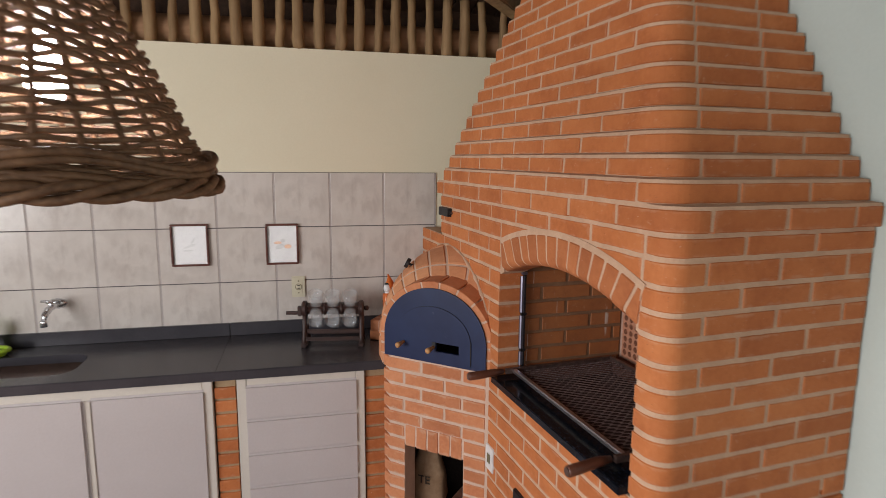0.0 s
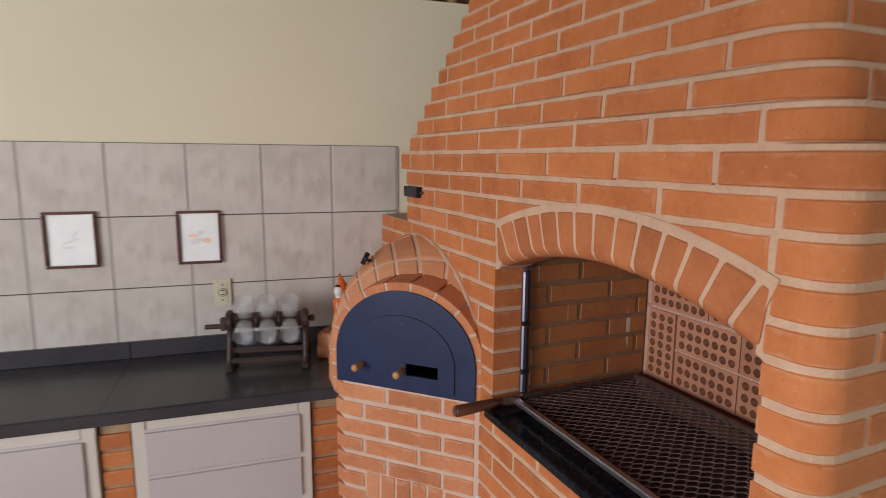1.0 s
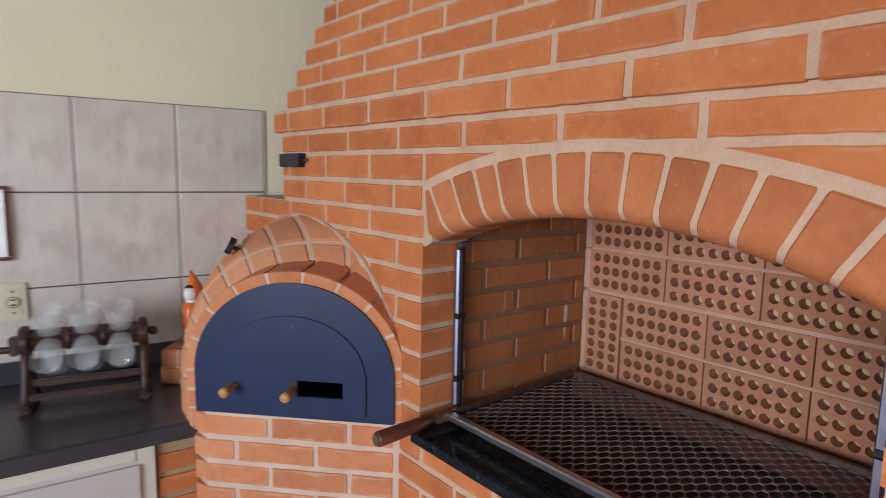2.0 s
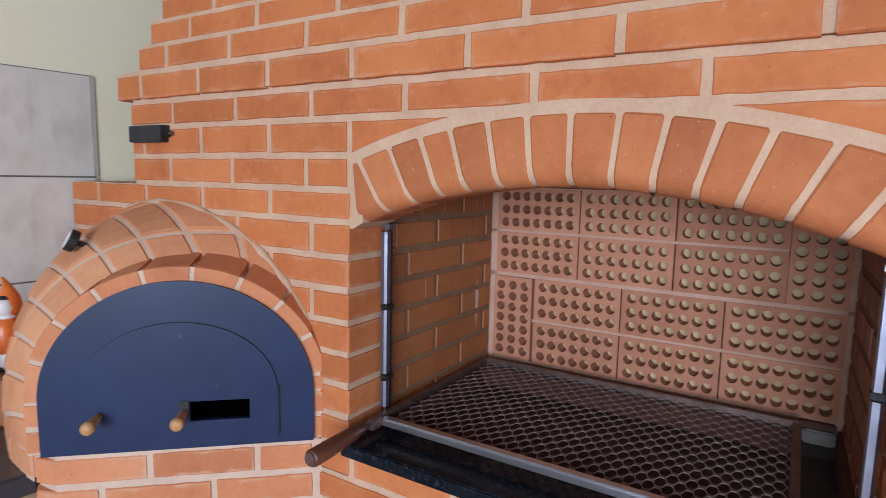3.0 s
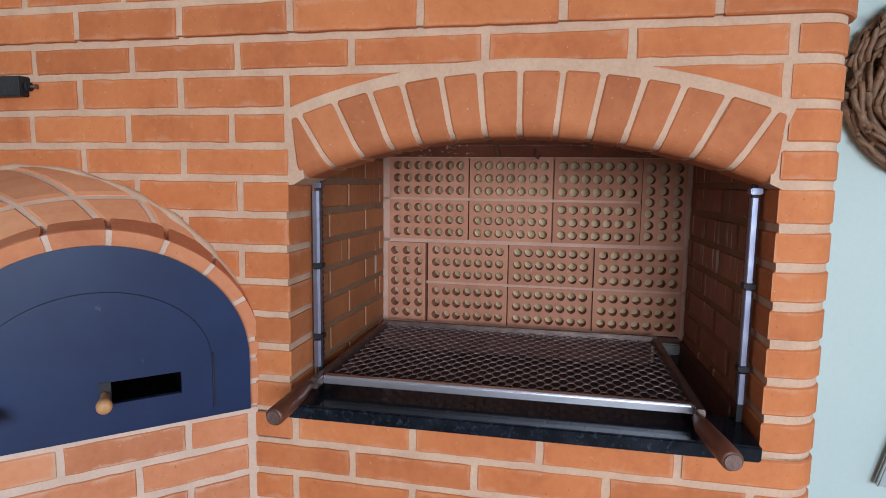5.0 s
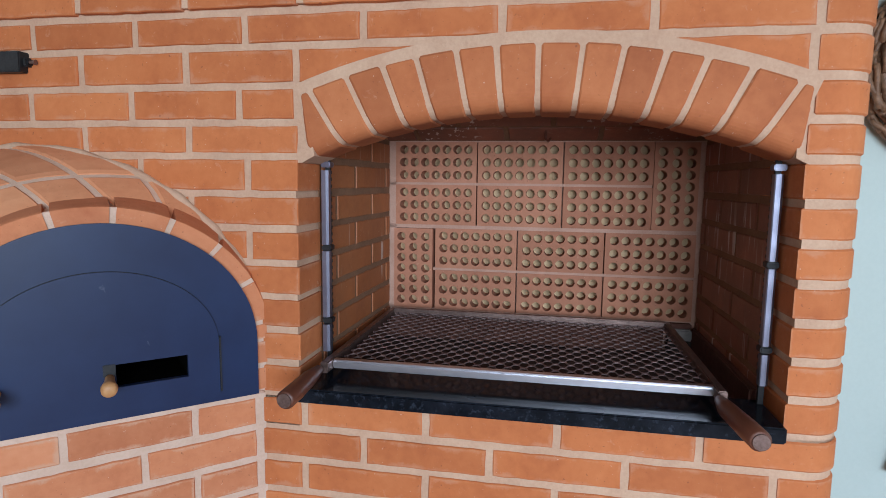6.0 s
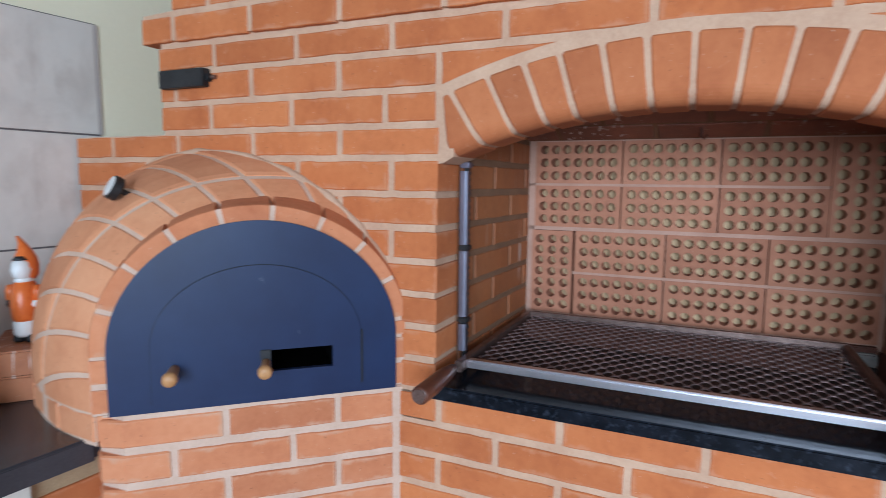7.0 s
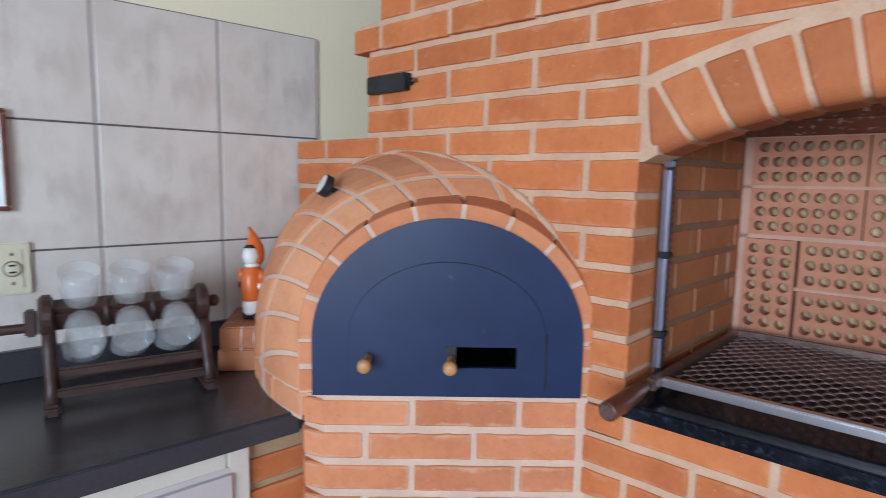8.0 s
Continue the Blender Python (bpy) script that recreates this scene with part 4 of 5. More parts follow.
rng = random.Random(21)
theta = -0.50
while theta < 3.0:
    step = rng.uniform(0.192, 0.218)
    for d0, d1 in ((0.020, 0.165), (0.179, 0.372), (0.386, 0.600)):
        lo, hi = row_theta(theta, d1), row_theta(theta + step, d0)
        if hi < 0.05 or lo > (1.85 if d0 < 0.1 else 2.1):
            continue
        o = new("brick", dome_piece(theta + 0.0135, theta + step - 0.0135, d0, d1))
        o.parent = dome
    theta += step
for d0, d1 in ((0.022, 0.10), (0.112, 0.25), (0.262, 0.41), (0.42, 0.58)):
    (xa, _, _), (xb, _, _) = dome_point(0, d0), dome_point(0, d1)
    me = plan_piece([(xa - 0.004, d0), (xb - 0.004, d1), (xb + 0.05, d1), (xa + 0.05, d0)][::-1], 0.912, 0.964, HAZY_BRICK)
    bm = bmesh.new()
    bm.from_mesh(me)
    lay("brick", mesh_from(bm, HAZY_BRICK, False), dome, 0, 0, 0)


def ring_piece(i0, i1, inner, outer):
    """One brick of the ring round the door, from its front face back to the dome."""
    verts, faces = [], []
    n = i1 - i0
    for j in range(i0, i1 + 1):
        (xi, zi), (xo, zo) = inner[j], outer[j]
        mx, mz = xo - xi, zo - zi
        wide = 1.25 + 0.50 * min(1.0, max(0.0, (180.0 * (j - 1) / 84 - 88) / 40))     # the back of the ring flares out towards the barbecue
        sec = [(0.0, 0.0), (0.004, -0.0), (0.94, 0.0), (1.0, 0.006), (wide, 0.12), (0.0, 0.12)]
        verts += [(xi + mx * f, y, zi + mz * f) for f, y in sec]
    for j in range(n):
        for k in range(6):
            a, b = j * 6 + k, j * 6 + (k + 1) % 6
            faces.append([a, b, b + 6, a + 6])
    faces += [list(range(6))[::-1], [n * 6 + k for k in range(6)]]
    bm = bmesh.new()
    me = mesh_of(verts, faces, PALE_BRICK)
    bm.from_mesh(me)
    bpy.data.meshes.remove(me)
    return mesh_from(bm, PALE_BRICK, False)


fine_in, fine_out = door_line(-0.012, 84), door_line(0.030, 84)
ring_core = bmesh.new()
for j in range(len(fine_in) - 1):
    q = [fine_in[j], fine_in[j + 1], door_line(0.028, 84)[j + 1], door_line(0.028, 84)[j]]
    if abs(q[0][0] - q[1][0]) + abs(q[0][1] - q[1][1]) > 1e-6:
        prism(ring_core, q, "y", 0.0025, 0.12)
ring = part("arch_ring", ring_core, PALE_MORTAR, oven, "mortar of the brick ring round the door")
j = 1
while j < 85:
    e = min(j + 8, 85)
    o = new("brick", ring_piece(j, e, fine_in, fine_out))
    o.parent = ring
    j = e + 1
for side in (0, -1):
    (xi, zi), (xo, zo) = fine_in[side], fine_out[side]
    x0, x1 = min(xi, xo), max(xi, xo)
    for k in range(2):
        a = 0.972 + 0.055 * k
        lay("brick", mesh_from(one_box(x0, x1, 0.0, 0.12, a, a + 0.049, 0.003), PALE_BRICK, False), ring, 0, 0, 0)

def meeting_line():
    """Where the dome runs into the face of the barbecue."""
    into = BBQ.inverted() @ OVEN
    pts = []
    for i in range(49):
        t = math.pi * i / 48
        a, b = 0.02, 0.62
        ya, yb = [(into @ Vector(dome_point(t, d))).y for d in (a, b)]
        if ya * yb > 0:
            continue
        for _ in range(30):
            m = (a + b) / 2
            ym = (into @ Vector(dome_point(t, m))).y
            a, b, ya = (m, b, ym) if ya * ym > 0 else (a, m, ya)
        pts.append(tuple(dome_point(t, (a + b) / 2, -0.002)))
    return pts


bead = meeting_line()
if len(bead) > 3:
    part("mortar_bead", tube(bmesh.new(), bead, 0.0095, 8, False, [0.0095 + 0.003 * math.sin(2.3 * i) for i in range(len(bead))]), MORTAR, oven, "smeared mortar between dome and barbecue", True)

# the door
def leaf_line(n=36):
    c, a, b, z = 0.264, 0.192, 0.150, 1.088
    return [(c - a, 0.985)] + [(c - a * math.cos(math.pi * i / n), z + b * math.sin(math.pi * i / n)) for i in range(n + 1)] + [(c + a, 0.985)]


def slotted(line, foot, y0, y1):
    """A plate of this outline with the draught slot cut through it."""
    bm = bmesh.new()
    x0, x1, z0, z1 = 0.282, 0.400, 1.030, 1.072
    left = [p for p in line if p[0] <= x0]
    right = [p for p in line if p[0] >= x1]
    mid = [p for p in line if x0 < p[0] < x1 and p[1] > 1.0]

    def height(x):
        for (xa, za), (xb, zb) in zip(line, line[1:]):
            if xa <= x <= xb and xb > xa:
                return za + (zb - za) * (x - xa) / (xb - xa)
        return foot

    zl, zr = height(x0), height(x1)
    prism(bm, left + [(x0, zl), (x0, foot)], "y", y0, y1)
    prism(bm, [(x1, foot), (x1, zr)] + right, "y", y0, y1)
    prism(bm, [(x0, z1), (x0, zl)] + mid + [(x1, zr), (x1, z1)], "y", y0, y1)
    box(bm, x0, x1, y0, y1, foot, z0)
    return bm


door = part("oven_door", slotted(door_line(0.0, 40), DZ0, -0.010, -0.002), BLUE_STEEL, oven, "dark blue painted steel oven door plate")
leaf = part("door_leaf", slotted(leaf_line(), 0.985, -0.0145, -0.0105), BLUE_STEEL, door, "dark blue steel door leaf")
part("leaf_gap", tube(bmesh.new(), [(x, -0.0112, z) for x, z in leaf_line()], 0.0011, 6), INK, door, "dark gap round the door leaf")
bm = bmesh.new()
for a in ((0.276, 0.281, 0.0, 0.26, 1.024, 1.078), (0.401, 0.406, 0.0, 0.26, 1.024, 1.078), (0.281, 0.401, 0.0, 0.26, 1.024, 1.029), (0.281, 0.401, 0.0, 0.26, 1.073, 1.078), (0.281, 0.401, 0.253, 0.26, 1.029, 1.073)):
    box(bm, *a)
part("draught_slot", bm, SLOT_BLACK, door, "black draught slot")
part("slot_slide", one_box(0.262, 0.2815, -0.0175, -0.0146, 1.052, 1.074, 0.001), BLACK_METAL, door)
part("hinge", one_box(0.4566, 0.4598, -0.0160, -0.0104, 0.990, 1.100, 0.001), BLACK_METAL, door)
for x, z, dx in ((0.112, 1.052, 0.0), (0.272, 1.050, 0.0)):
    bm = lathe(bmesh.new(), [(0.0075, 0.0), (0.0075, 0.006), (0.008, 0.007), (0.0085, 0.018), (0.0110, 0.036), (0.0135, 0.045), (0.0125, 0.054), (0.007, 0.058)], 16)
    part("knob", bm, KNOB_WOOD, door, "turned pale wooden knob", True, pose(x, -0.0145, z, 96, 0, -4))

bm = bmesh.new()
seam_rng = random.Random(9)
pts = [(-0.012 + 0.0185 * i, 0.0015, DZ0 - 0.0012 + seam_rng.uniform(-0.0008, 0.0008)) for i in range(31)]
tube(bm, pts, 0.004, 8, False, [0.0022 + 0.0030 * seam_rng.random() ** 2 for _ in pts])
part("mortar_seam", bm, DOME_MORTAR, oven, "whitish mortar squeezed out under the door", True)

thermo = part("thermometer", lathe(bmesh.new(), [(0.006, -0.05), (0.006, 0.0), (0.023, 0.0), (0.026, 0.003), (0.026, 0.018), (0.023, 0.020)], 24), BLACK_METAL, oven, "dial thermometer in a black rim", False,
              Matrix.Translation((-0.008, 0.235, 1.372)) @ Vector((-0.80, -0.38, 0.46)).to_track_quat("Z", "Y").to_matrix().to_4x4())
part("dial", lathe(bmesh.new(), [(0.0225, 0.0201), (0.0225, 0.0212)], 24), WHITE, thermo, "white dial")


def oven_base():
    bm = bmesh.new()
    f = 0.004
    # round the wood store: two legs, a lintel, and the back
    prism(bm, [(0.02, f), (0.106, f), (0.106, 0.100), (-0.005, 0.100), (-0.026, 0.04)], "z", 0, 0.965)
    box(bm, -0.022, -0.004, 0.1005, 0.42, 0, 0.965)
    box(bm, -0.004, 0.106, 0.1005, 0.42, 0.525, 0.965)
    box(bm, 0.422, 0.56, f, 0.42, 0, 0.965)
    box(bm, 0.106, 0.422, f, 0.42, 0.525, 0.965)
    box(bm, -0.02, 0.56, 0.42, 0.46, 0, 0.965)
    return bm


base = tagged(part("base_core", oven_base(), PALE_MORTAR, oven, "pale mortar of the brick base"), "", "", "", "stuff")
rng = random.Random(31)
for k in range(0, 14):
    z0, z1 = course(k)
    zc = (z0 + z1) / 2
    cuts = [0.197, 0.411, 0.532] if k % 2 else [0.103, 0.321, 0.532]
    # corner brick, turned to the side
    end = cuts[0] - 0.007
    if k < 8:
        end = 0.105
    poly = [(0.018, 0.0), (end, 0.0), (end, 0.10), (-0.030, 0.10), (-0.032, 0.042), (-0.022, 0.016)]
    lay("brick", plan_piece(poly, z0, z1, PALE_BRICK), base, 0, rng.uniform(0, 0.002), 0)
    if k < 8:
        me = brick_face(0.106, HB, 0.10, PALE_BRICK, rng)
        lay("brick", me, base, 0.477, rng.uniform(0, 0.002), zc)
        continue
    if k == 8:
        continue
    for a, b in zip(cuts, cuts[1:]):
        me = brick_face(b - a - 0.012, HB, 0.05, PALE_BRICK, rng)
        lay("brick", me, base, (a + b) / 2, rng.uniform(0, 0.002), zc + rng.uniform(-0.001, 0.001))
# soldier course over the wood store
for i in range(5):
    me = brick_face(0.054, 0.105, 0.10, PALE_BRICK, rng)
    lay("brick", me, base, 0.1365 + 0.0622 * i, rng.uniform(0, 0.002), 0.5735)
for x, w in ((0.075, 0.055), (0.477, 0.106)):
    lay("brick", brick_face(w, HB, 0.05, PALE_BRICK, rng), base, x, 0.001, course(8)[0] + HB / 2)
# black sheets added so that the wood store looks deep in shade
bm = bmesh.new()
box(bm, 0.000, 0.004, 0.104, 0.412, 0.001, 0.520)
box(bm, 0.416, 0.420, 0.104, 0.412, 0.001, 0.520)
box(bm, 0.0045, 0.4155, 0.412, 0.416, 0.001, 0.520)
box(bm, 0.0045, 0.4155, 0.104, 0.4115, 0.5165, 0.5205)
part("store_lining", bm, SOOT_SHADE, oven, "black lining added for the shade inside the wood store")

# charcoal sack and firewood in the store


def sack():
    t = thing("charcoal_sack", OVEN @ pose(0.125, 0.215, 0.0005, 0, 0, 6), "crumpled brown paper charcoal sack in the wood store", "sack")
    bm = bmesh.new()
    rng = random.Random(4)
    rings = []
    for i in range(12):
        z = 0.46 * i / 11
        w = 0.092 * (1 if i < 8 else 1 - 0.16 * (i - 7))
        d = 0.055 * (1 if i < 7 else 1 - 0.18 * (i - 6))
        rings.append([bm.verts.new(((w + rng.uniform(-0.006, 0.006)) * math.copysign(abs(math.cos(a)) ** 0.6, math.cos(a)), (d + rng.uniform(-0.006, 0.006)) * math.copysign(abs(math.sin(a)) ** 0.6, math.sin(a)), z)) for a in [2 * math.pi * k / 20 for k in range(20)]])
    for u, v in zip(rings, rings[1:]):
        for k in range(20):
            bm.faces.new((u[k], u[(k + 1) % 20], v[(k + 1) % 20], v[k]))
    bm.faces.new(rings[0][::-1])
    bm.faces.new(rings[-1])
    body = part("body", bm, KRAFT, t, "", True)
    txt = bpy.data.curves.new("print", "FONT")
    txt.body, txt.size, txt.extrude, txt.align_x = "TE", 0.062, 0.0006, "CENTER"
    ob = new("print", txt)
    ob.data.materials.append(INK)
    ob.parent = body
    ob.matrix_basis = pose(-0.002, -0.0635, 0.245, 90, 0, 0)


sack()


def log(x, y, z, r, seed, turn):
    rng = random.Random(seed)
    bm = bmesh.new()
    ring = [(r * rng.uniform(0.75, 1.1) * math.cos(a), r * rng.uniform(0.75, 1.1) * math.sin(a)) for a in [2 * math.pi * k / 9 for k in range(9)]]
    prism(bm, ring, "y", -0.11, 0.11)
    o = part("firewood_log", bm, FIREWOOD, None, "short split log stacked in the wood store", False, OVEN @ pose(x, y, z, 0, turn, 0))
    tagged(o, "", "log", "logs in the wood store")


for i, (x, z, r) in enumerate(((0.285, 0.046, 0.042), (0.368, 0.044, 0.038), (0.295, 0.124, 0.040), (0.370, 0.125, 0.036), (0.332, 0.200, 0.040))):
    log(x, 0.22, z, r, i, 40 * i)

# ---- figurine on two loose bricks ----
PED = OVEN @ pose(-0.256, 0.412, 0, 0, 0, 6)
for i, zz in enumerate((TOP + 0.001, TOP + 0.058)):
    # laid in the brick colour that holds the firebox's dimness
    b = part("loose_brick", one_box(-0.055, 0.055, -0.115, 0.115, 0, 0.056, 0.004), SHADED_BRICK, None, "loose brown brick lying on the worktop", False, PED @ pose(0, 0, zz, 0, 0, 3 * i))
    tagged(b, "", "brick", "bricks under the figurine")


def figurine():
    """A small glazed gnome in plain shapes: one mesh, three colours."""
    bm = bmesh.new()

    def paint(i, made):
        for f in bm.faces:
            if f.material_index == 0 and f not in done:
                f.material_index = i
                done.add(f)

    done = set()

    def add(profile, colour, dx=0.0, dy=0.0, sides=16):
        before = set(bm.faces)
        n0 = set(bm.verts)
        lathe(bm, profile, sides)
        for f in set(bm.faces) - before:
            f.material_index, f.smooth = colour, True
        for v in set(bm.verts) - n0:
            v.co.x, v.co.y = v.co.x + dx, v.co.y + dy

    for s in (-1, 1):
        add([(0.013, 0), (0.016, 0.006), (0.012, 0.022), (0.010, 0.03)], 2, s * 0.016, -0.008)
    add([(0.024, 0.012), (0.031, 0.020), (0.032, 0.045), (0.026, 0.056)], 1)
    add([(0.026, 0.040), (0.034, 0.060), (0.036, 0.085), (0.033, 0.110), (0.026, 0.132), (0.015, 0.146)], 0)
    add([(0.018, 0.134), (0.024, 0.140), (0.020, 0.148)], 1)
    add([(0.012, 0.142), (0.022, 0.150), (0.026, 0.166), (0.022, 0.182), (0.012, 0.190)], 1, 0.0, -0.005)
    add([(0.020, 0.140), (0.029, 0.152), (0.031, 0.172), (0.027, 0.190), (0.018, 0.206), (0.010, 0.222), (0.004, 0.240)], 0, 0.0, 0.010)
    add([(0.010, 0.186), (0.021, 0.188), (0.012, 0.196)], 2, 0.0, -0.006)
    for s in (-1, 1):
        add([(0.007, 0.090), (0.012, 0.098), (0.012, 0.118), (0.008, 0.130)], 0, s * 0.036, -0.004, 10)
        add([(0.005, 0.080), (0.010, 0.086), (0.007, 0.096)], 2 if s < 0 else 1, s * 0.034, -0.010, 10)
    for v in bm.verts:
        v.co.x *= 0.80
        v.co.x -= 9.0 * max(0.0, v.co.z - 0.2) ** 2
    bmesh.ops.recalc_face_normals(bm, faces=bm.faces)
    me = bpy.data.meshes.new("figurine")
    bm.to_mesh(me)
    bm.free()
    for m in (ORANGE, WHITE, BLACK_METAL):
        me.materials.append(m)
    ob = new("figurine", me)
    ob.matrix_world = PED @ pose(0.014, -0.02, TOP + 0.1145, 0, 0, -20)
    tagged(ob, "small glazed figurine in orange and white on loose bricks", "figurine")


figurine()


# ---- wicker lamps ----
def wicker_lamp(m, rim, top, height, seed, label):
    lamp = thing("wicker_pendant_lamp", m, label, "pendant lamp", "wicker pendant lamps")
    rng = random.Random(seed)

    def radius(z):
        f = z / height
        return rim + (top - rim) * (f ** 0.92) + 0.012 * math.sin(math.pi * f)

    stakes, weave = 24, bmesh.new()
    z, row = 0.016, 0
    while z < height - 0.01:
        dense = z < 0.075
        phase, wob = row % 2, rng.uniform(0, 6.28)
        pts = []
        for k in range(stakes * 4):
            a = 2 * math.pi * k / (stakes * 4)
            swing = math.cos(math.pi * (k / 4.0 + phase))
            zz = z + (0.0010 if dense else 0.0016) * swing + 0.004 * math.sin(3 * a + 0.3 * row) + 0.0022 * math.sin(7 * a + wob)
            r = radius(zz) + 0.0065 * swing
            pts.append((r * math.cos(a), r * math.sin(a), zz))
        tube(weave, pts, rng.uniform(0.0043, 0.0053), 6, True)
        z += 0.0088 if dense else rng.uniform(0.0102, 0.0132)
        row += 1
    part("weave", weave, WICKER, lamp, "", True)
    braid = bmesh.new()
    for ph in range(3):
        pts = []
        for k in range(120):
            a = 2 * math.pi * k / 120
            w = 2 * math.pi * (k * 8 / 120 + ph / 3)
            r = radius(0) + 0.003 + 0.006 * math.cos(w)
            pts.append((r * math.cos(a), r * math.sin(a), 0.006 + 0.010 * math.sin(w)))
        tube(braid, pts, 0.0072, 7, True)
    for ph in range(4):
        w, q = rng.uniform(0, 6.28), rng.uniform(0, 6.28)
        pts = []
        for k in range(120):
            a = 2 * math.pi * k / 120
            r = radius(0.02) + 0.008 + 0.004 * math.sin(5 * a + q)
            pts.append((r * math.cos(a), r * math.sin(a), 0.016 + 0.010 * ph + 0.013 * math.sin(4 * a + w)))
        tube(braid, pts, 0.0062, 7, True)
    part("braided_rim", braid, WICKER, lamp, "", True)
    for k in range(stakes):
        a = 2 * math.pi * k / stakes
        st = bmesh.new()
        tube(st, [((radius(zz) - 0.004) * math.cos(a), (radius(zz) - 0.004) * math.sin(a), zz) for zz in [height * i / 8 for i in range(9)]], 0.0055, 6)
        part("stake", st, WICKER, lamp, "", True)
    part("cap", lathe(bmesh.new(), [(top + 0.004, height - 0.012), (top + 0.006, height), (0.012, height + 0.012)], 20), WICKER, lamp, "", True)
    part("cord", tube(bmesh.new(), [(0, 0, height + 0.01), (0, 0, height + 1.3)], 0.004, 6), BLACK_METAL, lamp)
    part("bulb_holder", lathe(bmesh.new(), [(0.02, height - 0.09), (0.02, height - 0.01), (0.016, height)], 14), WHITE, lamp, "", True)
    return lamp


lamp_a = wicker_lamp(pose(-1.177, 0.853, 1.849), 0.241, 0.069, 0.331, 3, "brown woven wicker pendant lamp with a lit bulb")
part("bulb", lathe(bmesh.new(), [(0.010, 0.134), (0.021, 0.142), (0.028, 0.160), (0.029, 0.178), (0.025, 0.20), (0.016, 0.230), (0.013, 0.247)], 20), BULB, lamp_a, "lit white bulb", True)


def vine_basket(m, radius, seed):
    t = thing("vine_basket", m, "round shallow basket of thick brown vines hanging on the wall", "basket")
    rng = random.Random(seed)
    for ring in range(9):
        r = radius - 0.021 * ring
        y = -0.075 + 0.010 * ring if ring > 3 else -0.03 - 0.012 * ring
        bm = bmesh.new()
        w = rng.uniform(0, 6.28)
        pts = [((r + 0.006 * math.sin(5 * a + w)) * math.cos(a), y + 0.006 * math.sin(9 * a + w), (r + 0.006 * math.sin(5 * a + w)) * math.sin(a)) for a in [2 * math.pi * k / 72 for k in range(72)]]
        tube(bm, pts, rng.uniform(0.009, 0.012), 7, True)
        part("vine", bm, WICKER, t, "", True)
    for k in range(16):
        a = 2 * math.pi * k / 16
        bm = bmesh.new()
        tube(bm, [(r * math.cos(a), y, r * math.sin(a)) for r, y in ((radius + 0.008, -0.028), (radius - 0.06, -0.055), (0.10, -0.012), (0.02, -0.008))], 0.008, 6)
        part("spoke", bm, WICKER, t, "", True)
    twigs = bmesh.new()
    for k in range(120):
        a, r0, span = rng.uniform(0, 6.28), radius - rng.uniform(-0.004, 0.115), rng.uniform(0.25, 0.6)
        dr, y0, dy = rng.uniform(-0.05, 0.05), -rng.uniform(0.03, 0.078), rng.uniform(-0.02, 0.02)
        pts = []
        for i in range(6):
            f = i / 5
            r = min(radius + 0.006, max(0.06, r0 + dr * (f - 0.5) + 0.004 * math.sin(7 * f + k)))
            pts.append((r * math.cos(a + span * f), min(-0.016, y0 + dy * (f - 0.5)), r * math.sin(a + span * f)))
        tube(twigs, pts, rng.uniform(0.005, 0.0095), 6)
    tagged(part("twig_tangle", twigs, WICKER, t, "tangle of shorter brown twigs", True), "", "", "", "stuff")
    part("base", lathe(bmesh.new(), [(radius - 0.05, 0), (radius - 0.04, 0.006), (radius - 0.06, 0.010)], 40), WICKER, t, "", False, pose(0, 0, 0, 90, 0, 0))


vine_basket(BBQ @ pose(1.505, 0.722, 1.715), 0.235, 6)

# ---- laid last: tiles, hollow bricks, face bricks ----
for c in range(12):
    for r in range(3):
        w, h = TILE_P - 0.0105, TILE_P - 0.0045
        key = "tile"
        if key not in _shapes:
            _shapes[key] = flat_piece([(-w / 2, -h / 2), (w / 2, -h / 2), (w / 2, h / 2), (-w / 2, h / 2)], 0.0065, TILE, 1, 0.0016, 0.0, 1.0)
        lay("tile", _shapes[key], grout, -0.052 - TILE_P * (c + 0.5), BACK - 0.0005, TILE_TOP - TILE_P * (r + 0.5))


for c in range(13):
    for r in range(3):
        if "strip" not in _shapes:
            _shapes["strip"] = mesh_from(one_box(-0.0050, 0.0050, 0.0, 0.006, 0.0022 - TILE_P / 2, TILE_P / 2 - 0.0022), PALE_GROUT, False)
        lay("grout_strip", _shapes["strip"], grout, -0.052 - TILE_P * c, BACK + 0.0012, TILE_TOP - TILE_P * (r + 0.5))


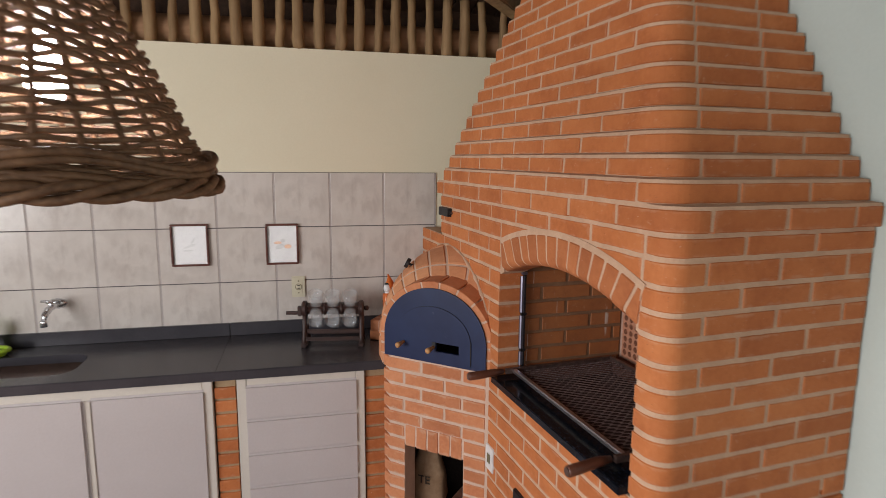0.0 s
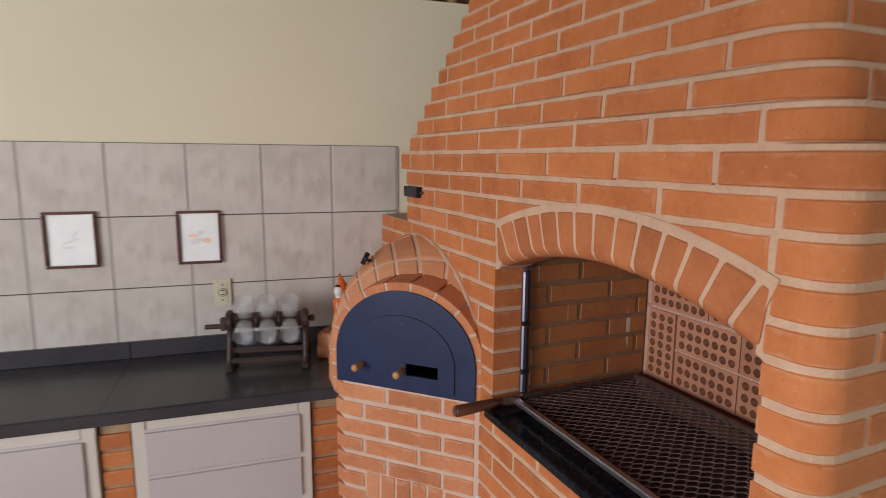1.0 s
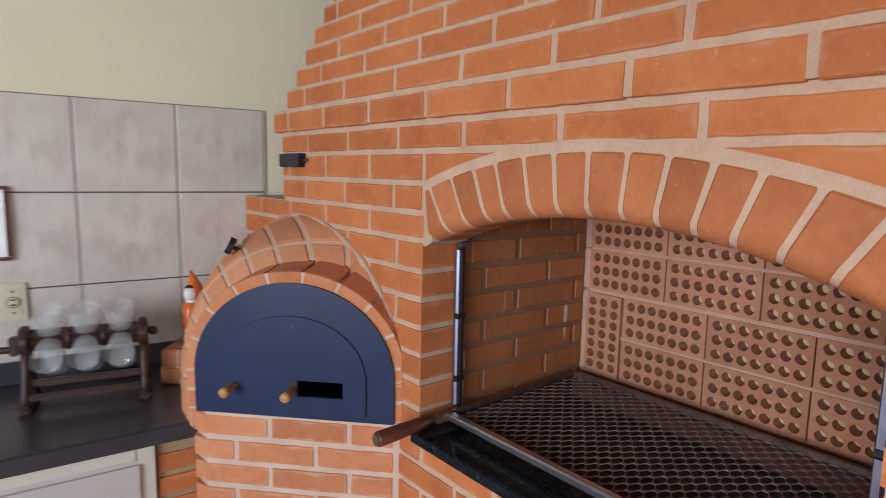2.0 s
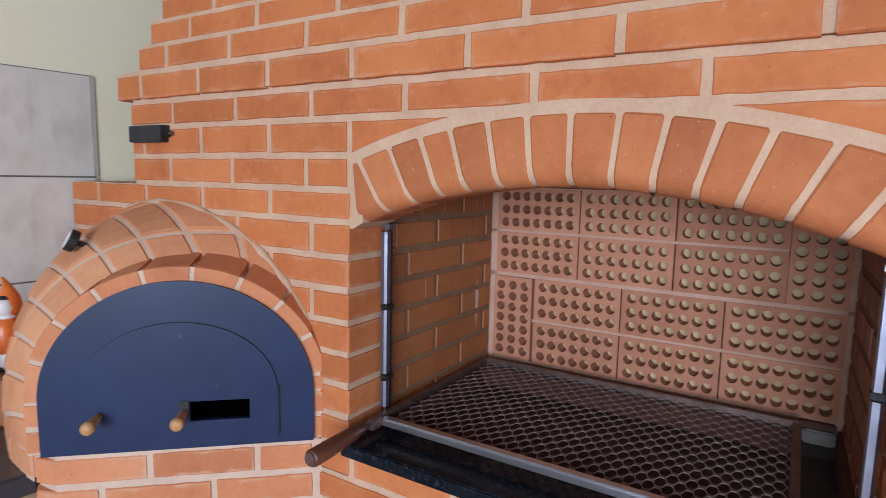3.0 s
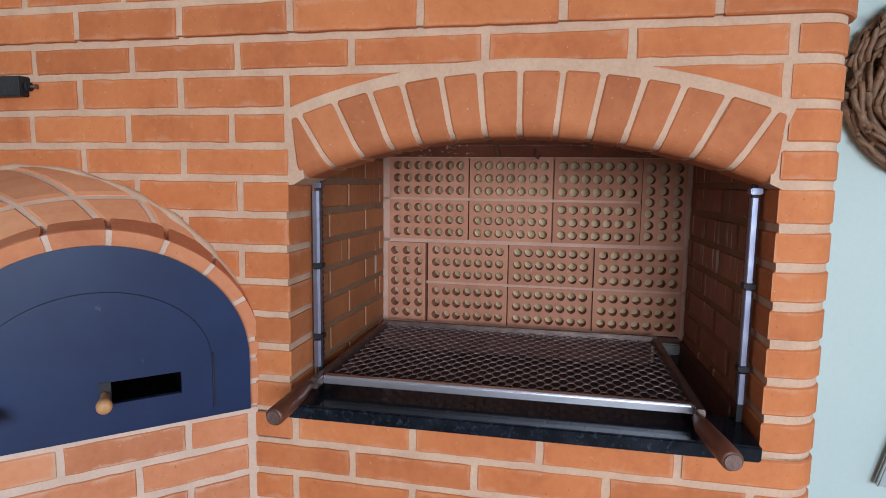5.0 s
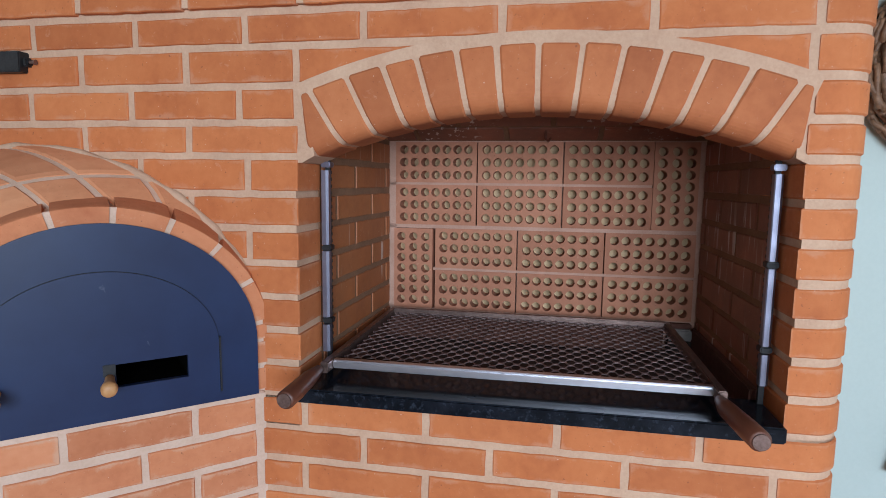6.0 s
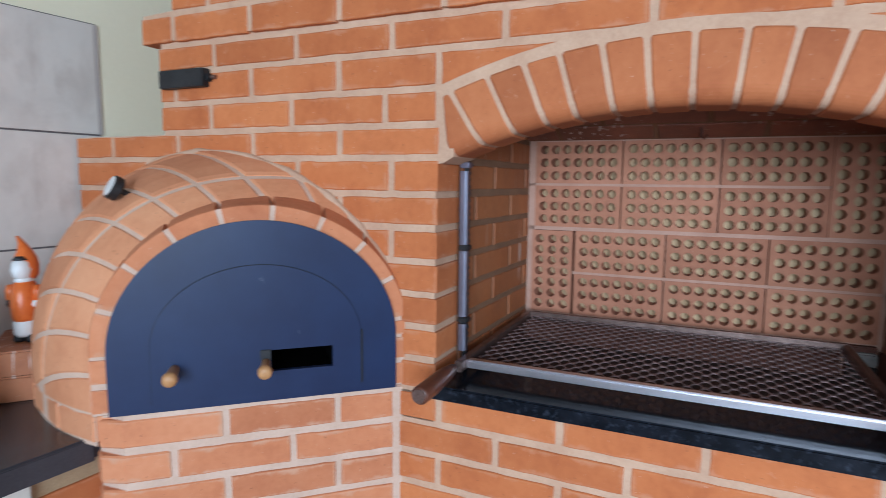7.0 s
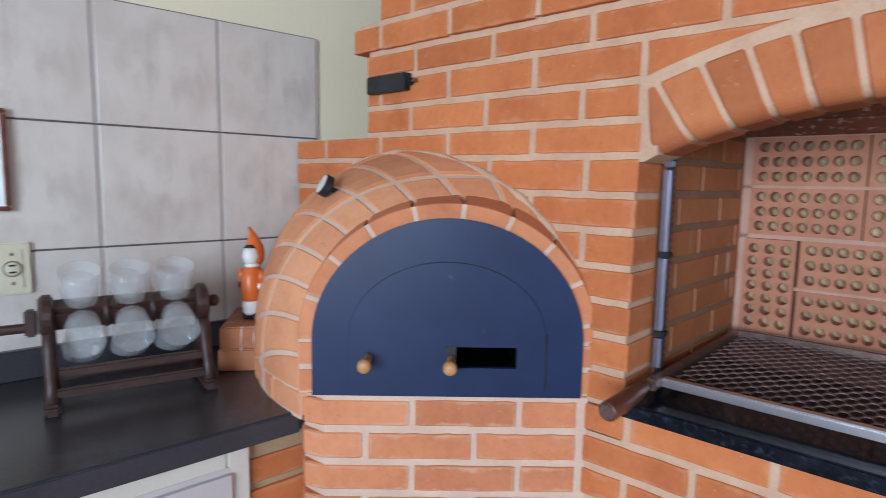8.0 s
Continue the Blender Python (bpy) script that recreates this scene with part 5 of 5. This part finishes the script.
def hollow_brick(seed, base):
    """A brick laid on edge, showing three rows of seven round holes."""
    W, H, n, R = 0.2212, 0.1098, 16, 0.0125
    rng = random.Random(seed)
    verts, faces, idx = [], [], []
    cw, ch = W / 7, H / 3
    for i in range(7):
        for j in range(3):
            cx, cz = -W / 2 + cw * (i + 0.5), -H / 2 + ch * (j + 0.5)
            b = len(verts)
            depth = base + rng.uniform(-0.004, 0.006)
            for k in range(n):
                a = 2 * math.pi * (k + 0.5) / n
                c, s = math.cos(a), math.sin(a)
                m = max(abs(c) / (cw / 2), abs(s) / (ch / 2))
                verts.append((cx + c / m, 0, cz + s / m))
            for y in (0.0, depth):
                verts += [(cx + R * math.cos(2 * math.pi * (k + 0.5) / n), y, cz + R * math.sin(2 * math.pi * (k + 0.5) / n)) for k in range(n)]
            for ring in (0, 1):
                for k in range(n):
                    q = (k + 1) % n
                    faces.append([b + ring * n + k, b + ring * n + q, b + (ring + 1) * n + q, b + (ring + 1) * n + k])
                    idx.append(0)
            faces.append([b + 2 * n + k for k in range(n)])
            idx.append(1)
            # small corner triangles that the outer ring leaves open
            for sx, sz in ((1, 1), (-1, 1), (-1, -1), (1, -1)):
                corner = (cx + sx * cw / 2, 0, cz + sz * ch / 2)
                near = sorted(range(n), key=lambda k: (verts[b + k][0] - corner[0]) ** 2 + (verts[b + k][2] - corner[2]) ** 2)[:2]
                verts.append(corner)
                faces.append([len(verts) - 1, b + near[0], b + near[1]])
                idx.append(0)
    g = len(verts)
    verts += [(-W / 2, 0, -H / 2), (W / 2, 0, -H / 2), (W / 2, 0, H / 2), (-W / 2, 0, H / 2)]
    W, H = 0.2385, 0.1165
    b = len(verts)
    for k in range(4):
        faces.append([g + k, g + (k + 1) % 4, b + (k + 1) % 4, b + k])
        idx.append(0)
    for y in (0.0, 0.057):
        verts += [(-W / 2, y, -H / 2), (W / 2, y, -H / 2), (W / 2, y, H / 2), (-W / 2, y, H / 2)]
    for k in range(4):
        faces.append([b + k, b + (k + 1) % 4, b + 4 + (k + 1) % 4, b + 4 + k])
        idx.append(0)
    me = mesh_of(verts, faces, HOLEBRICK, False, idx, (MORTAR_TAN,))
    bm = bmesh.new()
    bm.from_mesh(me)
    bmesh.ops.remove_doubles(bm, verts=bm.verts, dist=1e-5)
    bmesh.ops.recalc_face_normals(bm, faces=bm.faces)
    bm.to_mesh(me)
    bm.free()
    return me


HOLLOW = [hollow_brick(1, 0.048), hollow_brick(2, 0.043), hollow_brick(3, 0.038), hollow_brick(4, 0.039)]


def fireback_mortar():
    """Mortar in the joints between the hollow bricks, behind their faces."""
    bm = bmesh.new()
    box(bm, 0.0, OPEN_R, 0.664, 0.674, 0.93, 1.53)
    box(bm, 0.0, OPEN_R, 0.608, 0.65, 1.5115, 1.53)
    box(bm, 0.0, OPEN_R, 0.609, 0.65, 0.93, 1.0205)
    box(bm, 0.0, OPEN_R, 0.609, 0.65, 1.2612, 1.2727)
    box(bm, 0.0, 0.755, 0.609, 0.65, 1.3880, 1.3965)
    box(bm, 0.147, OPEN_R, 0.609, 0.65, 1.1370, 1.1460)
    box(bm, 0.0, 0.034, 0.609, 0.65, 1.02, 1.52)
    box(bm, 0.874, OPEN_R, 0.609, 0.65, 1.02, 1.52)
    for i in range(3):
        box(bm, 0.2700 + 0.2425 * i, 0.2765 + 0.2425 * i, 0.635, 0.65, 1.27, 1.515)
        box(bm, 0.1475 + 0.2425 * i, 0.1540 + 0.2425 * i, 0.635, 0.65, 1.02, 1.264)
    return bm


fireback = part("fireback", fireback_mortar(), PINK_MORTAR, fire, "pale mortar between the hollow bricks")
tagged(fireback, "", "", "", "stuff")
for zr, first_x in ((1.454, 0.152), (1.3305, 0.152), (1.2035, 0.272), (1.0795, 0.272)):
    for i in range(3):
        deep = 0 if i == 0 and zr > 1.4 else (1, 2, 3)[i]
        lay("hollow_brick", HOLLOW[deep], fireback, first_x + 0.2425 * i, 0.606, zr)
lay("hollow_brick", HOLLOW[3], fireback, 0.816, 0.606, 1.392, 0, 90)
lay("hollow_brick", HOLLOW[1], fireback, 0.086, 0.606, 1.141, 0, 90)
part("soot_band", one_box(0.021, 0.798, 0.562, 0.6085, 0.941, 1.014, 0.006), BROWN_FOOT, fire, "sooty red-brown foot of the fireback")
for s in (0.002, OPEN_R - 0.020):
    part("soot_band", one_box(s, s + 0.018, 0.116, 0.5955, 0.941, 1.008, 0.003), BROWN_FOOT, fire, "sooty red-brown foot of the lining")


JOINTS = (-21.1, -19.9, -16.4, -13.1, -10.1, -6.7, -3.4, 0.0, 3.45, 6.65, 9.85, 12.9, 16.3, 19.8, 21.1)


def voussoir(a0, a1, seed):
    """An arch brick between two joints, with a rounded lower front edge; the joints fan out a little more than the arch."""
    rng = random.Random(seed)
    rr = 0.036
    prof = [(R_IN, 0.108), (R_IN, rr - 0.004)]
    prof += [(R_IN + rr - rr * math.cos(a), rr - 0.004 - rr * math.sin(a)) for a in [math.pi / 2 * i / 9 for i in range(1, 10)]]
    prof += [(R_OUT - 0.004, -0.004), (R_OUT, 0.0), (R_OUT, 0.108)]
    gap = 0.0050 / 1.2
    g0, g1 = (0.006 if a0 < -21 else gap), (0.006 if a1 > 21 else gap)
    cols = [(0.0, 0.0), (0.0028, 1.0), (None, 1.0), (-0.0028, 1.0), (0.0, 0.0)]
    verts, faces, n = [], [], len(prof)
    mr = sum(p[0] for p in prof) / n
    for i, (shift, full) in enumerate(cols):
        e = 0.0022 * (1 - full)
        for r, y in prof:
            fan = 0.94 + 0.06 * (r - R_IN) / (R_OUT - R_IN)
            end = 1.065 - 0.065 * (r - R_IN) / (R_OUT - R_IN)
            lo, hi = radians(a0) * (end if a0 < -21 else fan) + g0, radians(a1) * (end if a1 > 21 else fan) - g1
            a = (lo + hi) / 2 if shift is None else (lo + shift if i < 2 else hi + shift)
            r2, y2 = r + (e if r < mr else -e), y + (e if y < 0.1 else 0)
            j = rng.uniform(-0.0006, 0.0006)
            verts.append((math.sin(a) * r2 + j, y2, math.cos(a) * r2))
    for c in range(len(cols) - 1):
        for k in range(n):
            q = (k + 1) % n
            faces.append([c * n + k, c * n + q, (c + 1) * n + q, (c + 1) * n + k])
    faces += [list(range(n)), [4 * n + k for k in range(n)][::-1]]
    bm = bmesh.new()
    me = mesh_of(verts, faces, ARCH_BRICK)
    bm.from_mesh(me)
    bpy.data.meshes.remove(me)
    return mesh_from(bm, ARCH_BRICK, False)


def arch_mortar():
    """One curved mass of mortar just behind the faces of the arch bricks."""
    bm = bmesh.new()
    rr, e = 0.036, 0.0028
    prof = [(R_IN + e, 0.105), (R_IN + e, rr - 0.004)]
    prof += [(R_IN + rr - (rr - e) * math.cos(a), rr - 0.004 - (rr - e) * math.sin(a)) for a in [math.pi / 2 * i / 9 for i in range(1, 10)]]
    prof += [(R_OUT + 0.020, e - 0.004), (R_OUT + 0.020, 0.105)]
    rings = []
    for i in range(43):
        a = -HALF + 2 * HALF * i / 42
        rings.append([bm.verts.new((ARC_S + r * math.sin(a), y, ARC_Z + r * math.cos(a))) for r, y in prof])
    n = len(prof)
    for u, v in zip(rings, rings[1:]):
        for k in range(n):
            bm.faces.new((u[k], u[(k + 1) % n], v[(k + 1) % n], v[k]))
    bm.faces.new(rings[0])
    bm.faces.new(rings[-1][::-1])
    return bm


arch = part("arch", arch_mortar(), MORTAR, fire, "mortar of the brick arch")
rng = random.Random(77)
for i, (a0, a1) in enumerate(zip(JOINTS, JOINTS[1:])):
    lay("brick", voussoir(a0, a1, i), arch, ARC_S, rng.uniform(-0.0015, 0.0015), ARC_Z)


def hidden_by_oven(s, z):
    """Whether a spot of the barbecue's face lies inside the oven."""
    w = OVEN.inverted() @ (BBQ @ Vector((s, 0, z)))
    if w.x > 0.55 or w.y < 0.01:
        return False
    if z < 0.95:
        return True
    k = math.sqrt(max(0.0, 1 - ((w.y - ED) / EB) ** 2))
    h = EZ + EH * k * max(0.0, 1 - (abs(w.x - ES) / (EA * k + 1e-6)) ** EN) ** (1 / EN)
    return z < h - 0.035


def corner_brick(s0, s1, d, z0, z1, r=0.062, lean=(0.0, 0.0)):
    arc = [(s1 - r + r * math.sin(a), r - r * math.cos(a)) for a in [math.pi / 2 * i / 10 for i in range(11)]]
    return plan_piece([(s0, 0.0)] + arc + [(s1, d), (s0, d)], z0, z1, BRICK, 0.0032, lean)


# where an upright joint of each course stands: lower courses alternate, the hood's run as they were laid
FIRST_JOINT = {22: 0.118, 24: 0.134, 25: 0.014, 26: 0.130, 27: -0.045, 28: 0.015, 29: 0.090, 30: 0.158, 31: -0.017, 32: 0.042, 33: 0.104, 34: -0.08, 35: 0.0}
rng = random.Random(11)
for k in range(4, TOP_COURSE):
    z0, z1 = course(k)
    zc, tall, face_y = (z0 + z1) / 2, z1 - z0, front_edge(k)
    front_lean, side_lean = (LEAN_FRONT, LEAN_SIDE) if k > 25 else (0.0, 0.0)
    owner = core if k < 25 else upper
    lo, hi = left_edge(k), right_edge(k)
    opening = 0.95 < zc < joint(22) - 0.001       # jambs and arch interrupt the course
    start = FIRST_JOINT.get(k, 0.006 if k % 2 else 0.132)
    right_step, left_step = (0.256, 0.237) if k in (24, 25) else (0.245, 0.238) if k > 25 else (0.252, 0.237)
    cuts = [start - left_step * i for i in range(6, 0, -1)] + [start + right_step * i for i in range(7)]
    cuts = [lo - J / 2] + [c for c in cuts if lo + 0.045 < c < hi - 0.075] + [hi]
    if opening:
        cuts = [c for c in cuts if c < -0.05] + [0.0 + J / 2, OPEN_R - J / 2, hi]
    elif zc > 1.5 and k < 24:
        cuts = sorted(set([c for c in cuts if c < -0.05 or 0.05 < c < (0.60 if k == 23 else 0.85)] + [0.0, OPEN_R] + [hi]))
    for a, b in zip(cuts, cuts[1:]):
        if opening and a > 0 and b < OPEN_R:
            continue
        last = b == hi
        x0, x1 = a + J / 2, b - (0 if last else J / 2)
        if hidden_by_oven(x0, zc) and hidden_by_oven(x1, zc):
            continue
        if x1 - x0 < 0.02:
            continue
        if last:
            long = x1 - x0 > 0.17
            d = 0.110 if (long or k % 2) else 0.232
            lay("brick", corner_brick(x0, x1, d, z0, z1, HOOD_R if k > 24 else 0.062, (-LEAN_SIDE, LEAN_FRONT) if k > 25 else (0.0, 0.0)), owner, 0, face_y + rng.uniform(-0.001, 0.001), 0)
            # the rest of this course along the side
            y = face_y + d + J
            while y < DEPTH - 0.04:
                e = min(y + 0.238, DEPTH)
                if DEPTH - e < 0.05:
                    e = DEPTH
                me = brick_face(e - y, tall, 0.05, BRICK, rng)
                lay("brick", me, side_wall, hi - side_lean * tall / 2 + rng.uniform(-0.001, 0.0012), (y + e) / 2, zc, 90, 0, -math.degrees(math.atan(side_lean)))
                y = e + J
            continue
        jamb = opening and abs(b - J / 2) < 1e-6
        poly = [(x0, z0), (x1, z0), (x1, z1), (x0, z1)]
        # cut along the arch
        if 0 <= x0 and x1 <= OPEN_R and 1.45 < z0 < 1.645:
            ra = R_OUT + J
            a0, a1 = max(x0, 0.0), min(x1, OPEN_R)
            p0 = (a0, ARC_Z + math.sqrt(ra ** 2 - (a0 - ARC_S) ** 2))
            p1 = (a1, ARC_Z + math.sqrt(ra ** 2 - (a1 - ARC_S) ** 2))
            nx, nz = -(p1[1] - p0[1]), p1[0] - p0[0]
            lift = 0.004
            poly = clip(poly, p0[0], p0[1] + lift, nx, nz)
            if len(poly) < 3:
                continue
            area = 0.5 * abs(sum(p[0] * q[1] - q[0] * p[1] for p, q in zip(poly, poly[1:] + poly[:1])))
            if area < 0.0009:
                continue
            cx, cz = sum(p[0] for p in poly) / len(poly), sum(p[1] for p in poly) / len(poly)
            me = flat_piece([(p[0] - cx, p[1] - cz) for p in poly], 0.05, BRICK, k * 31 + int(a * 100))
            lay("brick", me, owner, cx, rng.uniform(-0.0015, 0.001), cz)
            continue
        me = brick_face(x1 - x0, tall, 0.110 if jamb else 0.05, BRICK, rng)
        lay("brick", me, owner, (x0 + x1) / 2, face_y + front_lean * tall / 2 + rng.uniform(-0.0018, 0.0012), zc + rng.uniform(-0.0008, 0.0008), 0, rng.uniform(-0.25, 0.25), -math.degrees(math.atan(front_lean)))

# bricks on the slope of the smoke hood
for row in range(3):
    for i in range(5):
        c = -0.02 + 0.252 * (i + 0.5 * (row % 2))
        x0, x1 = max(c - 0.119, 0.004), min(c + 0.119, OPEN_R - 0.004)
        if x1 - x0 > 0.04:
            d = 0.045 + 0.082 * row
            lay("brick", brick_face(x1 - x0, 0.070, 0.02, DARK_BRICK, rng), hood, (x0 + x1) / 2, 0.600 - 0.9225 * d - 0.002, 1.515 + 0.386 * d - 0.004, 0, 0, 67.3)

# bricks lining the firebox
bm = bmesh.new()
prism(bm, [(-0.02, 0.112), (-0.002, 0.112), (0.0128, 0.605), (-0.02, 0.605)], "z", 0.93, 1.60)
lining = part("lining_core", bm, SOOTY_MORTAR, fire, "sooty mortar of the firebox lining")
bm = bmesh.new()
prism(bm, [(OPEN_R + 0.02, 0.112), (OPEN_R + 0.02, 0.605), (OPEN_R - 0.0078, 0.605), (OPEN_R + 0.002, 0.112)], "z", 0.93, 1.60)
lining_right = part("lining_core", bm, SOOTY_MORTAR, fire, "sooty mortar of the firebox lining")
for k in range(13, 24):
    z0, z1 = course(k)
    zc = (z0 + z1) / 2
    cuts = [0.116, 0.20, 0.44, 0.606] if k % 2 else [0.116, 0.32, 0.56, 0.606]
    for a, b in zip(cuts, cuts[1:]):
        # left side: brick with the firebox's shade in its colour
        me = brick_face(b - a - J, HB, 0.028, SHADED_BRICK, rng)
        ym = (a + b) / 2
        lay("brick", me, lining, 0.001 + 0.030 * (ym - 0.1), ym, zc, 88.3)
        # the right side is laid in a darker brick than the left
        me = brick_face(b - a - J, HB, 0.028, DARK_BRICK, rng)
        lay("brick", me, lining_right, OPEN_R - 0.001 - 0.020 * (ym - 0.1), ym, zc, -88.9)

# the grey panel that leans on the green wall
tray = thing("grey_tray", BBQ @ pose(1.56, 0.705, 0.57, 0, 14, 0), "grey plastic tray hanging on the green wall", "tray")
part("panel", one_box(-0.12, 0.12, -0.008, 0.0, 0.0, 0.34, 0.006), GREY, tray)
part("rim", one_box(-0.12, -0.108, -0.022, -0.0085, 0.0, 0.34, 0.004), GREY, tray)
